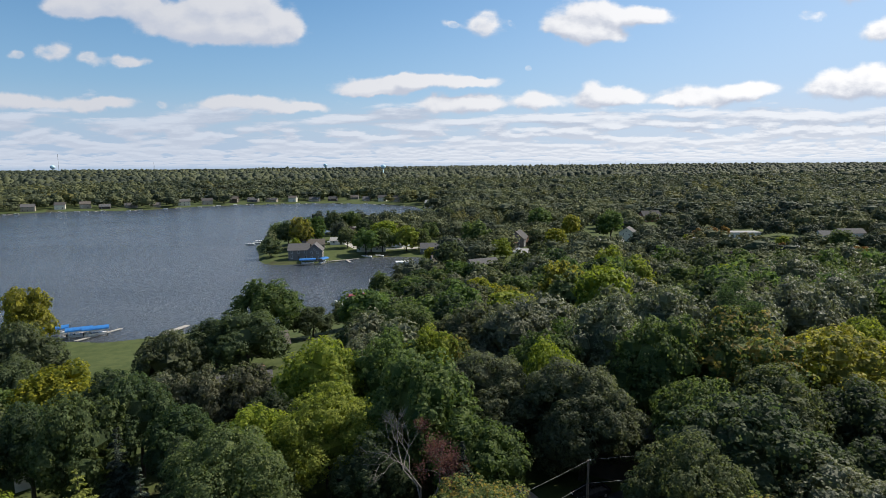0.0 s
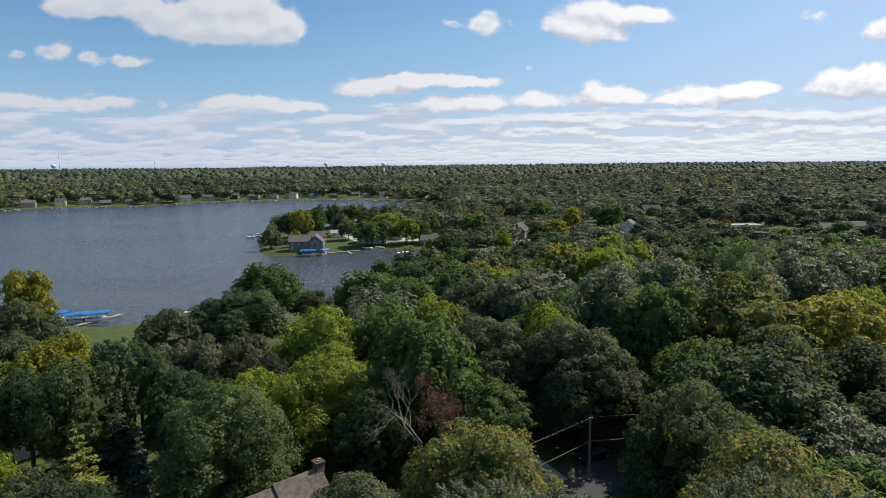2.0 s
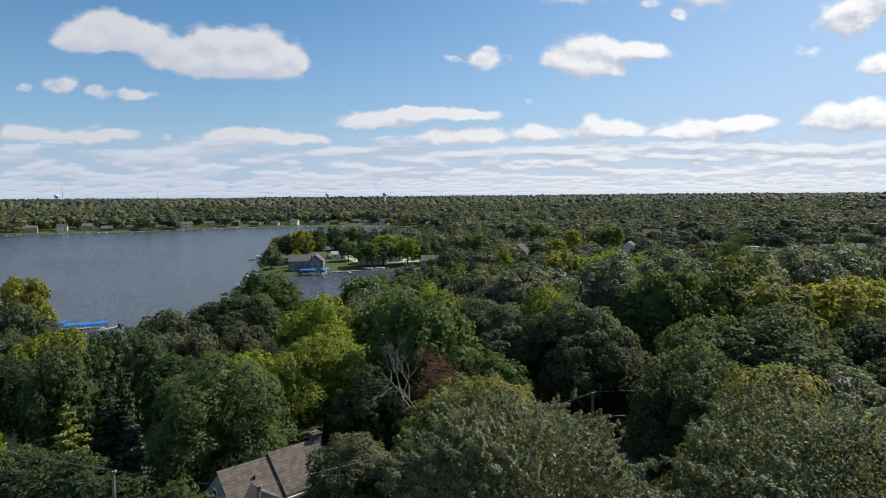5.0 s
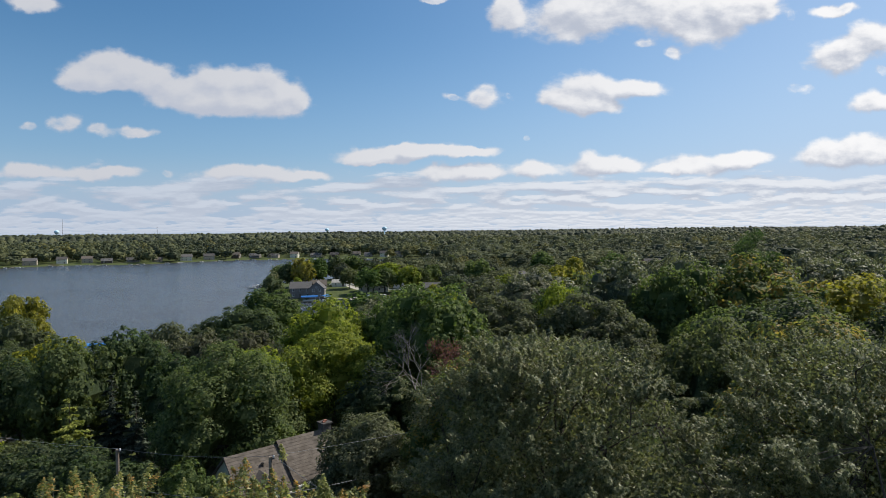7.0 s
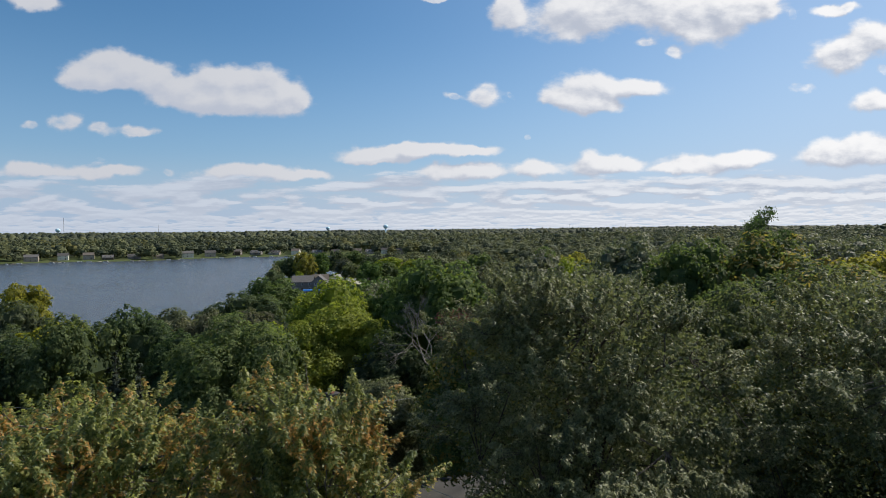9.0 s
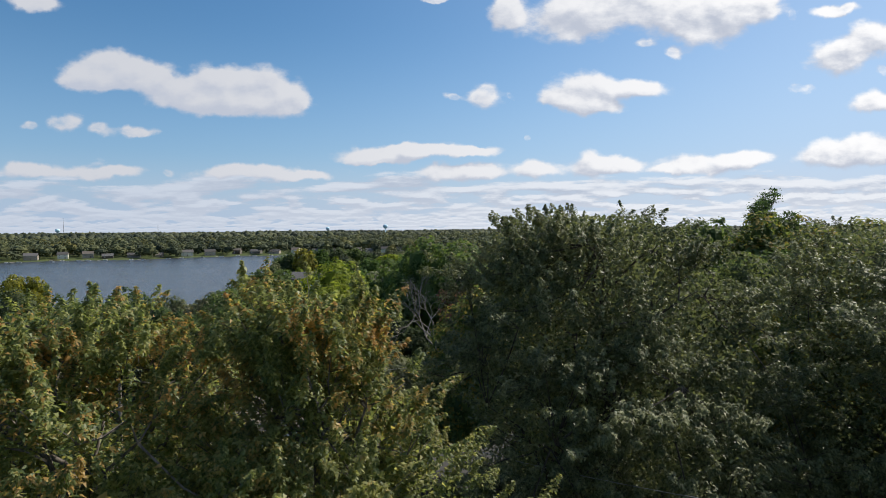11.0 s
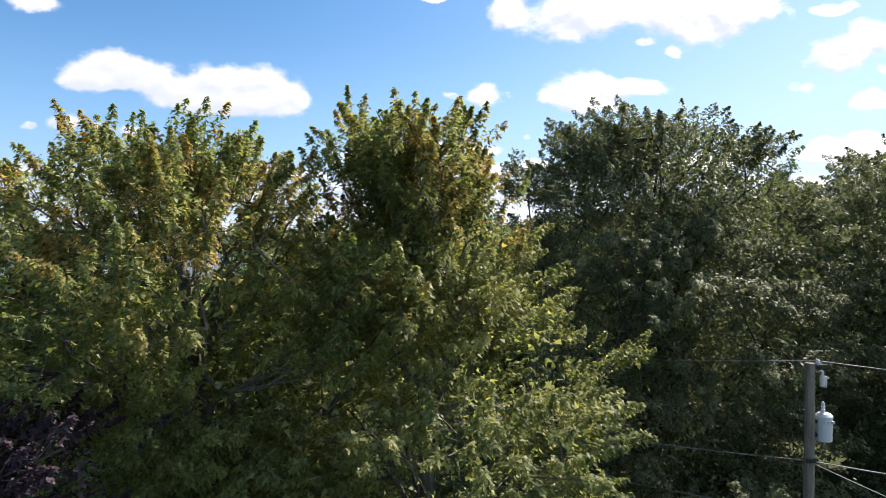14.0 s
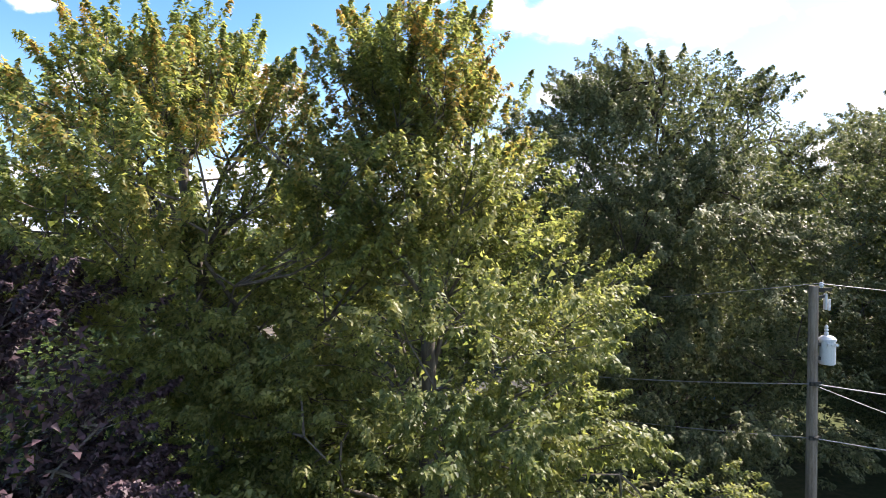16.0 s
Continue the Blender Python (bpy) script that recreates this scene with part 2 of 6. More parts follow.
def leaf_material(name, dark, mid, light, accent=None, accent_share=0.0, gloss=0.62, through=0.42, tip_from=0.0, tip_to=0.0, shine=0.15, vary=1.0, broken=0.0, sat=0.84, hue_at=0.472, gain=1.0):
    """Leaves: three greens mixed leaf by leaf and clump by clump; accent: autumn colour of single sprays."""
    dark, mid, light = (tuple(gain * c for c in tone) for tone in (dark, mid, light))
    m, n = material(name)
    geo = n.node("ShaderNodeNewGeometry")
    info = n.node("ShaderNodeObjectInfo")
    here = object_place(n)
    clump = n.noise(here, 0.55, 3.0)
    fine = geo.outputs["Random Per Island"]
    a = n.mix(n.step(fine, 0.0, 1.0), dark, mid)
    turned = n.step(n.math("ADD", n.math("MULTIPLY", fine, 0.4), n.math("MULTIPLY", clump, 0.8)), 0.42, 0.85)
    if tip_to:
        # the top turns first
        parts = n.node("ShaderNodeSeparateXYZ")
        n.link(here, parts.inputs[0])
        turned = n.math("MULTIPLY", turned, n.step(parts.outputs[2], 3.0, 13.0, 0.35, 1.0))
    b = n.mix(turned, a, light)
    hue = n.node("ShaderNodeHueSaturation")
    n.put(hue.inputs["Hue"], n.math("MULTIPLY_ADD", info.outputs["Random"], 0.04 * vary, hue_at - 0.02 * vary))
    n.put(hue.inputs["Saturation"], n.math("MULTIPLY_ADD", info.outputs["Random"], 0.2 * vary, sat - 0.1 * vary))
    n.put(hue.inputs["Value"], n.math("MULTIPLY_ADD", n.math("FRACT", n.math("MULTIPLY", info.outputs["Random"], 7.31)), 0.4 * vary, 1.0 - 0.18 * vary))
    n.link(b, hue.inputs["Color"])
    colour = hue.outputs[0]
    if accent:
        spot = n.noise(here, 0.8, 2.0)
        pick = n.step(n.math("ADD", n.math("MULTIPLY", fine, 0.35), spot), 1.02 - accent_share, 1.12 - accent_share)
        if tip_to:
            pick = n.math("MULTIPLY", pick, n.step(parts.outputs[2], tip_from, tip_to, 0.06, 1.0))
        colour = n.mix(pick, colour, accent)
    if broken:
        # large leaf masses: many small leaves at different slants, shade in their hollows painted into the colour
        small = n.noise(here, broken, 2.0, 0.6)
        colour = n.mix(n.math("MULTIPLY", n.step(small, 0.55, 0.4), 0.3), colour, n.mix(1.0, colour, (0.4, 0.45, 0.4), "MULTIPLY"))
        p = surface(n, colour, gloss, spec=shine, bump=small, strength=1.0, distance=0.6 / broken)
    else:
        p = surface(n, colour, gloss, spec=shine)
    t = n.node("ShaderNodeBsdfTranslucent")
    glow = n.mix(0.3, colour, light)
    n.link(n.mix(1.0, glow, (1.6, 1.65, 1.1), "MULTIPLY"), t.inputs[0])
    mixed = n.node("ShaderNodeMixShader")
    mixed.inputs[0].default_value = through
    n.link(p, mixed.inputs[1])
    n.link(t.outputs[0], mixed.inputs[2])
    finish(n, mixed.outputs[0])
    return m


LEAF = {
    "oak": leaf_material("oak_leaves", (0.044, 0.064, 0.03), (0.09, 0.118, 0.052), (0.165, 0.19, 0.088), gloss=0.52, through=0.3, shine=0.25, vary=0.2, sat=0.95, hue_at=0.47, gain=1.08),
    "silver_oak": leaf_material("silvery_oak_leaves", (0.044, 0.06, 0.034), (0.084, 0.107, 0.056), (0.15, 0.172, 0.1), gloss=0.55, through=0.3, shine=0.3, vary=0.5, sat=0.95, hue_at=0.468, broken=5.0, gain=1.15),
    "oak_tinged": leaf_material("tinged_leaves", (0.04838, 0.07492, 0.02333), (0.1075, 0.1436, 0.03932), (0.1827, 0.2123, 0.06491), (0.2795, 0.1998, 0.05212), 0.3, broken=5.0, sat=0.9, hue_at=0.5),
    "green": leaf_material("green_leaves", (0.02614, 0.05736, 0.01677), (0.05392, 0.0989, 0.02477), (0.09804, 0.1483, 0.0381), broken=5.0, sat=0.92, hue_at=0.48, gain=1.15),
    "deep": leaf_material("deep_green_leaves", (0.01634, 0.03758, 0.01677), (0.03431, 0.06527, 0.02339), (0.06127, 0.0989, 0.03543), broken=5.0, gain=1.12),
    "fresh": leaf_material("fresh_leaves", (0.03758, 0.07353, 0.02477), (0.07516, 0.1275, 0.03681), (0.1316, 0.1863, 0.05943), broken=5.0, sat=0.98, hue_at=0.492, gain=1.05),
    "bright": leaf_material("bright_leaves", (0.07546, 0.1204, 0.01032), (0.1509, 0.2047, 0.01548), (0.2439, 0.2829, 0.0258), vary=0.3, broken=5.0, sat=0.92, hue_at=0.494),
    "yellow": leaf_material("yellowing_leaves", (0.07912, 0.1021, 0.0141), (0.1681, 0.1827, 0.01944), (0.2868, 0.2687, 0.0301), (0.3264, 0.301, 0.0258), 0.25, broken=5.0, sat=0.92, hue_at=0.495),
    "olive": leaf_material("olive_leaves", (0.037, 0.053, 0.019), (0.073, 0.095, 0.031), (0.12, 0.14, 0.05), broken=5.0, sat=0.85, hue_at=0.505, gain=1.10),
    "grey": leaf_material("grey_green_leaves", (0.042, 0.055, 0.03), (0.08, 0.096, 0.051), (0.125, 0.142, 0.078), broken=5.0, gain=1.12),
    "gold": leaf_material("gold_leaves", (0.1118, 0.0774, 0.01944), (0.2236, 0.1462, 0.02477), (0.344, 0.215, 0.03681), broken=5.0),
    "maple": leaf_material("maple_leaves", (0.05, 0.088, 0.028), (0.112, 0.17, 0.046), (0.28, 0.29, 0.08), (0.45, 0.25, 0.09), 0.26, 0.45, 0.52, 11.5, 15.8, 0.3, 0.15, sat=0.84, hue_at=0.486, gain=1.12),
    "purple": leaf_material("purple_leaves", (0.011, 0.0075, 0.0095), (0.022, 0.012, 0.015), (0.05, 0.027, 0.031), gloss=0.5, through=0.1, shine=0.25, gain=1.7),
    "russet": leaf_material("russet_leaves", (0.0602, 0.0258, 0.01858), (0.1118, 0.043, 0.03096), (0.1462, 0.0688, 0.04954), broken=5.0),
    "spruce": leaf_material("spruce_needles", (0.01204, 0.0215, 0.01548), (0.02236, 0.0344, 0.02477), (0.0387, 0.0516, 0.03715), gloss=0.7, through=0.1, gain=1.40),
    "blue_spruce": leaf_material("blue_spruce_needles", (0.0258, 0.0387, 0.02786), (0.043, 0.06192, 0.04455), (0.0731, 0.0946, 0.06811), gloss=0.7, through=0.1, gain=1.30),
    "pine": leaf_material("pine_needles", (0.085, 0.115, 0.022), (0.16, 0.2, 0.034), (0.25, 0.28, 0.055), gloss=0.7, through=0.25, sat=0.95, hue_at=0.495),
    "willow": leaf_material("willow_leaves", (0.036, 0.052, 0.023), (0.068, 0.089, 0.036), (0.108, 0.13, 0.058), broken=5.0, sat=0.85, hue_at=0.505, gain=1.10),
}


def woods_material(name, closed):
    """Mixed foliage seen from far, crown by crown; closed: on rounded canopies, which need relief of their own."""
    m, n = material(name)
    here = place_of(n)
    fine = n.node("ShaderNodeNewGeometry").outputs["Random Per Island"]
    mark = n.node("ShaderNodeAttribute")
    mark.attribute_name = "tone"
    tone = mark.outputs["Fac"]
    other = n.math("FRACT", n.math("MULTIPLY", tone, 17.3))
    stand, wide = n.noise(here, 0.02, 3.0, 0.6), n.noise(here, 0.006, 3.0)
    base = n.mix(n.step(tone, 0.0, 1.0), (0.05, 0.068, 0.042), (0.2, 0.21, 0.09))
    base = n.mix(n.math("MULTIPLY", n.step(wide, 0.5, 0.58), 0.7), base, n.mix(tone, (0.032, 0.046, 0.032), (0.08, 0.096, 0.06)))
    base = n.mix(n.step(stand, 0.48, 0.66), base, n.mix(tone, (0.042, 0.056, 0.04), (0.09, 0.106, 0.066)))
    base = n.mix(n.step(n.math("ADD", n.math("MULTIPLY", other, 0.8), n.math("MULTIPLY", wide, 0.5)), 0.97, 1.05), base, (0.17, 0.16, 0.05))
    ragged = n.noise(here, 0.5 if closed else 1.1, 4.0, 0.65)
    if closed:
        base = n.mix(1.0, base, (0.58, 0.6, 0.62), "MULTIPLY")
        # shade in the hollows of the relief, painted as a darker colour
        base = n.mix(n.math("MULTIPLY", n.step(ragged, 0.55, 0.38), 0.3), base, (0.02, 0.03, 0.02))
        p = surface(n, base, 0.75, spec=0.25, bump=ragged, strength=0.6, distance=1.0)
    else:
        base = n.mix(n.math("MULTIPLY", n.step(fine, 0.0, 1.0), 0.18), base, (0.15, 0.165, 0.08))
        # gaps between the leaves: low parts of the bump coloured dark like shade
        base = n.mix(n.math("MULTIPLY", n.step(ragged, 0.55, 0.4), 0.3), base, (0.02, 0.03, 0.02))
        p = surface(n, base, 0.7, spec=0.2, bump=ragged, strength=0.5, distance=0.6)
    t = n.node("ShaderNodeBsdfTranslucent")
    n.link(base, t.inputs[0])
    mixed = n.node("ShaderNodeMixShader")
    mixed.inputs[0].default_value = 0.2 if closed else 0.34
    n.link(p, mixed.inputs[1])
    n.link(t.outputs[0], mixed.inputs[2])
    finish(n, mixed.outputs[0])
    return m


def bark_material(name, a, b):
    m, n = material(name)
    here = object_place(n)
    ridges = n.noise(n.vec("MULTIPLY", here, (9, 9, 1.6)), 1.0, 5.0, 0.65)
    finish(n, surface(n, n.mix(n.step(ridges, 0.3, 0.7), a, b), 0.9, spec=0.2, bump=ridges, strength=0.8, distance=0.03))
    return m


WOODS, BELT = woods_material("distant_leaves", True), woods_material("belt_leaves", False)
BARK = bark_material("bark", (0.035, 0.028, 0.022), (0.11, 0.095, 0.08))
MAPLE_BARK = bark_material("maple_bark", (0.06, 0.052, 0.045), (0.17, 0.15, 0.13))
PALE_BARK = bark_material("pale_bark", (0.1, 0.09, 0.08), (0.26, 0.24, 0.21))


def ground_material():
    m, n = material("grass_and_soil")
    here = place_of(n)
    patch, fine, mid = n.noise(here, 0.035, 4.0), n.noise(here, 3.5, 4.0), n.noise(here, 0.35, 4.0)
    grass = n.mix(n.step(mid, 0.3, 0.7), (0.045, 0.066, 0.021), (0.08, 0.1, 0.035))
    grass = n.mix(n.math("MULTIPLY", n.step(fine, 0.35, 0.7), 0.5), grass, (0.06, 0.068, 0.02))
    floor = n.mix(n.step(fine, 0.3, 0.7), (0.03, 0.03, 0.014), (0.07, 0.06, 0.03))
    up = n.node("ShaderNodeSeparateXYZ")
    n.link(here, up.inputs[0])
    flat = n.node("ShaderNodeVectorMath")
    flat.operation = "LENGTH"
    n.link(here, flat.inputs[0])
    colour = n.mix(n.math("MAXIMUM", n.step(patch, 0.56, 0.7), n.math("MULTIPLY", n.step(flat.outputs["Value"], 480.0, 620.0), n.step(up.outputs[2], 2.6, 4.5))), grass, floor)
    finish(n, surface(n, colour, 0.95, spec=0.15, bump=fine, strength=0.6, distance=0.06))
    return m


def water_material():
    m, n = material("lake_water")
    here = place_of(n)
    w1 = n.noise(n.vec("MULTIPLY", here, (1.1, 0.8, 1.0)), 1.0, 3.0, 0.6, 0.3)
    w2 = n.noise(n.vec("MULTIPLY", here, (0.42, 0.26, 1.0)), 1.0, 3.0, 0.55, 0.4)
    w3 = n.noise(n.vec("MULTIPLY", here, (0.07, 0.06, 1.0)), 1.0, 3.0, 0.55, 0.6)
    wave = n.math("ADD", n.math("ADD", n.math("MULTIPLY", w1, 0.9), n.math("MULTIPLY", w2, 1.6)), n.math("MULTIPLY", w3, 1.2))
    drift = n.noise(n.vec("MULTIPLY", here, (0.006, 0.018, 1.0)), 1.0, 4.0)
    rough = n.step(drift, 0.35, 0.65, 0.17, 0.24)
    colour = n.mix(n.step(drift, 0.3, 0.7), (0.05, 0.06, 0.076), (0.062, 0.071, 0.082))
    finish(n, surface(n, colour, rough, spec=0.5, bump=wave, strength=1.0, distance=1.1))
    return m


def plain_material(name, a, b, scale=1.5, rough=0.7, metal=0.0, bump=0.2, stretch=(1, 1, 1), spec=0.4):
    """Two tones mixed by a coarse and a fine grain."""
    m, n = material(name)
    here = object_place(n)
    coarse, fine = n.noise(n.vec("MULTIPLY", here, stretch), scale, 4.0), n.noise(n.vec("MULTIPLY", here, stretch), scale * 14, 3.0)
    both = n.math("ADD", n.math("MULTIPLY", coarse, 0.65), n.math("MULTIPLY", fine, 0.35))
    finish(n, surface(n, n.mix(n.step(both, 0.35, 0.65), a, b), rough, metal, spec, bump=fine, strength=bump, distance=0.01))
    return m


GROUND, WATER = ground_material(), water_material()
ASPHALT = plain_material("asphalt", (0.04, 0.04, 0.042), (0.065, 0.064, 0.062), 0.4, 0.9)
CONCRETE = plain_material("concrete", (0.3, 0.28, 0.25), (0.42, 0.4, 0.36), 0.5, 0.9)
WHITE_PAINT = plain_material("white_paint", (0.62, 0.62, 0.6), (0.78, 0.78, 0.76), 0.8, 0.6)
GREY_SIDING = plain_material("grey_siding", (0.12, 0.112, 0.105), (0.175, 0.165, 0.155), 0.8, 0.7)
TAN_SIDING = plain_material("tan_siding", (0.26, 0.22, 0.17), (0.34, 0.3, 0.24), 0.8, 0.7)
CREAM_SIDING = plain_material("cream_siding", (0.5, 0.48, 0.38), (0.62, 0.6, 0.5), 0.8, 0.7)
BROWN_SIDING = plain_material("brown_siding", (0.055, 0.042, 0.032), (0.095, 0.075, 0.058), 0.8, 0.8)
BRICK = plain_material("red_brick", (0.2, 0.08, 0.055), (0.3, 0.14, 0.1), 3.0, 0.9)
STONE = plain_material("grey_stone", (0.075, 0.07, 0.065), (0.16, 0.15, 0.14), 4.0, 0.95)
ROOF_BROWN = plain_material("brown_shingles", (0.08, 0.067, 0.056), (0.145, 0.124, 0.107), 2.0, 0.95)
ROOF_GREY = plain_material("grey_shingles", (0.075, 0.072, 0.072), (0.13, 0.125, 0.122), 2.0, 0.95)
ROOF_DARK = plain_material("dark_shingles", (0.045, 0.043, 0.042), (0.085, 0.08, 0.078), 2.0, 0.95)
ROOF_RED = plain_material("red_brown_shingles", (0.14, 0.065, 0.05), (0.22, 0.12, 0.095), 2.0, 0.95)
ROOF_FLAT = plain_material("flat_roof_gravel", (0.24, 0.235, 0.225), (0.34, 0.335, 0.32), 0.6, 0.95)
BLUE_CANVAS = plain_material("blue_canvas", (0.015, 0.11, 0.34), (0.03, 0.18, 0.46), 1.2, 0.6)
MAROON_CANVAS = plain_material("maroon_canvas", (0.16, 0.03, 0.04), (0.24, 0.06, 0.07), 1.2, 0.7)
TAN_CANVAS = plain_material("tan_canvas", (0.42, 0.34, 0.26), (0.52, 0.44, 0.35), 1.2, 0.7)
DOCK_WOOD = plain_material("weathered_wood", (0.26, 0.23, 0.2), (0.42, 0.39, 0.35), 3.0, 0.9, stretch=(1, 6, 1))
POLE_WOOD = plain_material("pole_wood", (0.12, 0.095, 0.075), (0.26, 0.22, 0.18), 3.0, 0.9, stretch=(4, 4, 0.35))
ALUMINIUM = plain_material("aluminium", (0.5, 0.5, 0.5), (0.65, 0.65, 0.65), 2.0, 0.4, 0.9)
DARK_METAL = plain_material("dark_metal", (0.03, 0.03, 0.03), (0.07, 0.07, 0.07), 2.0, 0.5, 0.6)
WIRE = plain_material("wire_metal", (0.2, 0.2, 0.2), (0.34, 0.34, 0.34), 2.0, 0.5, 0.6)
GREY_ENAMEL = plain_material("grey_enamel", (0.5, 0.52, 0.54), (0.6, 0.62, 0.64), 2.0, 0.35)
PORCELAIN = plain_material("porcelain", (0.5, 0.52, 0.55), (0.62, 0.64, 0.66), 2.0, 0.2)
RED_ENAMEL = plain_material("red_enamel", (0.26, 0.01, 0.014), (0.32, 0.016, 0.02), 2.0, 0.25)
DARK_ENAMEL = plain_material("dark_enamel", (0.02, 0.022, 0.025), (0.035, 0.036, 0.04), 2.0, 0.25)
SILVER_ENAMEL = plain_material("silver_enamel", (0.4, 0.41, 0.42), (0.5, 0.51, 0.52), 2.0, 0.3)
RUBBER = plain_material("rubber", (0.015, 0.015, 0.015), (0.03, 0.03, 0.03), 4.0, 0.85)
TOWER_BLUE = plain_material("tower_paint", (0.42, 0.62, 0.74), (0.5, 0.7, 0.8), 0.2, 0.5)
STUBBLE = plain_material("field_stubble", (0.27, 0.2, 0.12), (0.34, 0.26, 0.16), 0.02, 0.95)


def glass_material():
    m, n = material("window_glass")
    finish(n, surface(n, (0.02, 0.024, 0.028), 0.06, spec=0.6))
    return m


GLASS = glass_material()
DARK_RED = plain_material("dark_red_enamel", (0.09, 0.012, 0.012), (0.12, 0.018, 0.016), 1.0, 0.3)


# ---------------------------------------------------------------- mesh helpers
def link_mesh(name, mesh, mat, parent=None, label=""):
    if mat is not None:
        mesh.materials.append(mat)
    ob = new(name, mesh)
    ob.parent = parent
    return tagged(ob, label)


def part(name, bm, mat, parent=None, label="", smooth=False):
    mesh = bpy.data.meshes.new(name)
    bm.normal_update()
    bm.to_mesh(mesh)
    bm.free()
    if smooth:
        mesh.polygons.foreach_set("use_smooth", [True] * len(mesh.polygons))
    return link_mesh(name, mesh, mat, parent, label)


def thing(name, m, label, category, group="", kind=""):
    ob = new(name)
    ob.matrix_world = m
    return tagged(ob, label, category, group, kind)


def box(bm, x0, y0, z0, x1, y1, z1, bevel=0.0):
    made = bmesh.ops.create_cube(bm, size=1.0, matrix=Matrix.LocRotScale(((x0 + x1) / 2, (y0 + y1) / 2, (z0 + z1) / 2), None, (x1 - x0, y1 - y0, z1 - z0)))
    if bevel:
        edges = list({e for v in made["verts"] for e in v.link_edges})
        bmesh.ops.bevel(bm, geom=edges, offset=bevel, segments=1, affect="EDGES")
    return bm


def boxed(*spans, bevel=0.0):
    bm = bmesh.new()
    for s in spans:
        box(bm, *s, bevel=bevel)
    return bm


def tube(bm, points, radii, sides=6):
    """A tube along points, closed at both ends."""
    rings = []
    for i, p in enumerate(points):
        p = Vector(p)
        a, b = Vector(points[max(i - 1, 0)]), Vector(points[min(i + 1, len(points) - 1)])
        way = (b - a).normalized()
        side = way.cross(Vector((0.3, 0.91, 0.1)) if abs(way.y) < 0.9 else Vector((1, 0, 0))).normalized()
        up = side.cross(way)
        r = radii[i]
        rings.append([bm.verts.new(p + side * (r * math.cos(k * math.tau / sides)) + up * (r * math.sin(k * math.tau / sides))) for k in range(sides)])
    for r0, r1 in zip(rings, rings[1:]):
        for k in range(sides):
            bm.faces.new((r0[k], r0[(k + 1) % sides], r1[(k + 1) % sides], r1[k]))
    bm.faces.new(rings[0][::-1])
    bm.faces.new(rings[-1])
    return bm


def lathe(bm, profile, sides=16, m=None):
    """A body turned round z from (radius, height) pairs."""
    rings = [[bm.verts.new((r * math.cos(k * math.tau / sides), r * math.sin(k * math.tau / sides), z)) for k in range(sides)] for r, z in profile]
    for r0, r1 in zip(rings, rings[1:]):
        for k in range(sides):
            bm.faces.new((r0[k], r0[(k + 1) % sides], r1[(k + 1) % sides], r1[k]))
    bm.faces.new(rings[0][::-1])
    bm.faces.new(rings[-1])
    if m is not None:
        bmesh.ops.transform(bm, matrix=m, verts=[v for ring in rings for v in ring])
    return bm


def quads_mesh(name, corners, smooth=False):
    """A mesh of loose quads from an array (n, 4, 3)."""
    count = len(corners)
    mesh = bpy.data.meshes.new(name)
    mesh.vertices.add(count * 4)
    mesh.vertices.foreach_set("co", np.ascontiguousarray(corners, dtype=np.float32).ravel())
    mesh.loops.add(count * 4)
    mesh.loops.foreach_set("vertex_index", np.arange(count * 4, dtype=np.int32))
    mesh.polygons.add(count)
    mesh.polygons.foreach_set("loop_start", np.arange(0, count * 4, 4, dtype=np.int32))
    mesh.update(calc_edges=True)
    return mesh


def tris_mesh(name, corners):
    """A mesh of loose triangles from an array (n, 3, 3)."""
    count = len(corners)
    mesh = bpy.data.meshes.new(name)
    mesh.vertices.add(count * 3)
    mesh.vertices.foreach_set("co", np.ascontiguousarray(corners, dtype=np.float32).ravel())
    mesh.loops.add(count * 3)
    mesh.loops.foreach_set("vertex_index", np.arange(count * 3, dtype=np.int32))
    mesh.polygons.add(count)
    mesh.polygons.foreach_set("loop_start", np.arange(0, count * 3, 3, dtype=np.int32))
    mesh.update(calc_edges=True)
    return mesh


def unit(v):
    return v / np.maximum(np.linalg.norm(v, axis=-1, keepdims=True), 1e-9)


def leaf_quads(rng, place, normal, length, width, droop=0.0, axis=None, fold=0.18):
    """Lozenge leaves, folded a little along the middle."""
    count = len(place)
    normal = unit(normal)
    if axis is None:
        axis = rng.normal(size=(count, 3))
    axis = axis - (axis * normal).sum(1, keepdims=True) * normal
    axis = unit(axis)
    axis[:, 2] -= droop
    axis = unit(axis)
    side = unit(np.cross(normal, axis))
    length, width = np.broadcast_to(length, count)[:, None], np.broadcast_to(width, count)[:, None]
    sag = normal * length * fold
    return np.stack([place - axis * length / 2 - sag * 0.5, place + side * width / 2 + sag * 0.5, place + axis * length / 2 - sag * 0.5, place - side * width / 2 + sag * 0.5], axis=1)


# ---------------------------------------------------------------- the lie of the land
LAKE = np.array([(-900, 130), (-300, 168), (-160, 180), (-119, 181), (-102, 180), (-91, 183), (-77, 190), (-56, 199), (-46, 208), (-33, 219),
                 (-22, 250), (-3, 263), (-6, 299), (-12, 318), (-6, 338), (-26, 350), (-49, 339), (-64, 326), (-84, 320), (-98, 328)], float)
LAKE = np.vstack([LAKE, np.array([(-108, 360), (-122, 400), (-124, 440), (-100, 478), (-55, 505), (-15, 540), (-5, 600), (-27, 640), (-20, 700), (-34, 776),
                                  (-110, 847), (-191, 860), (-282, 851), (-332, 801), (-384, 759), (-464, 742), (-506, 705), (-900, 600), (-1300, 420)], float)])


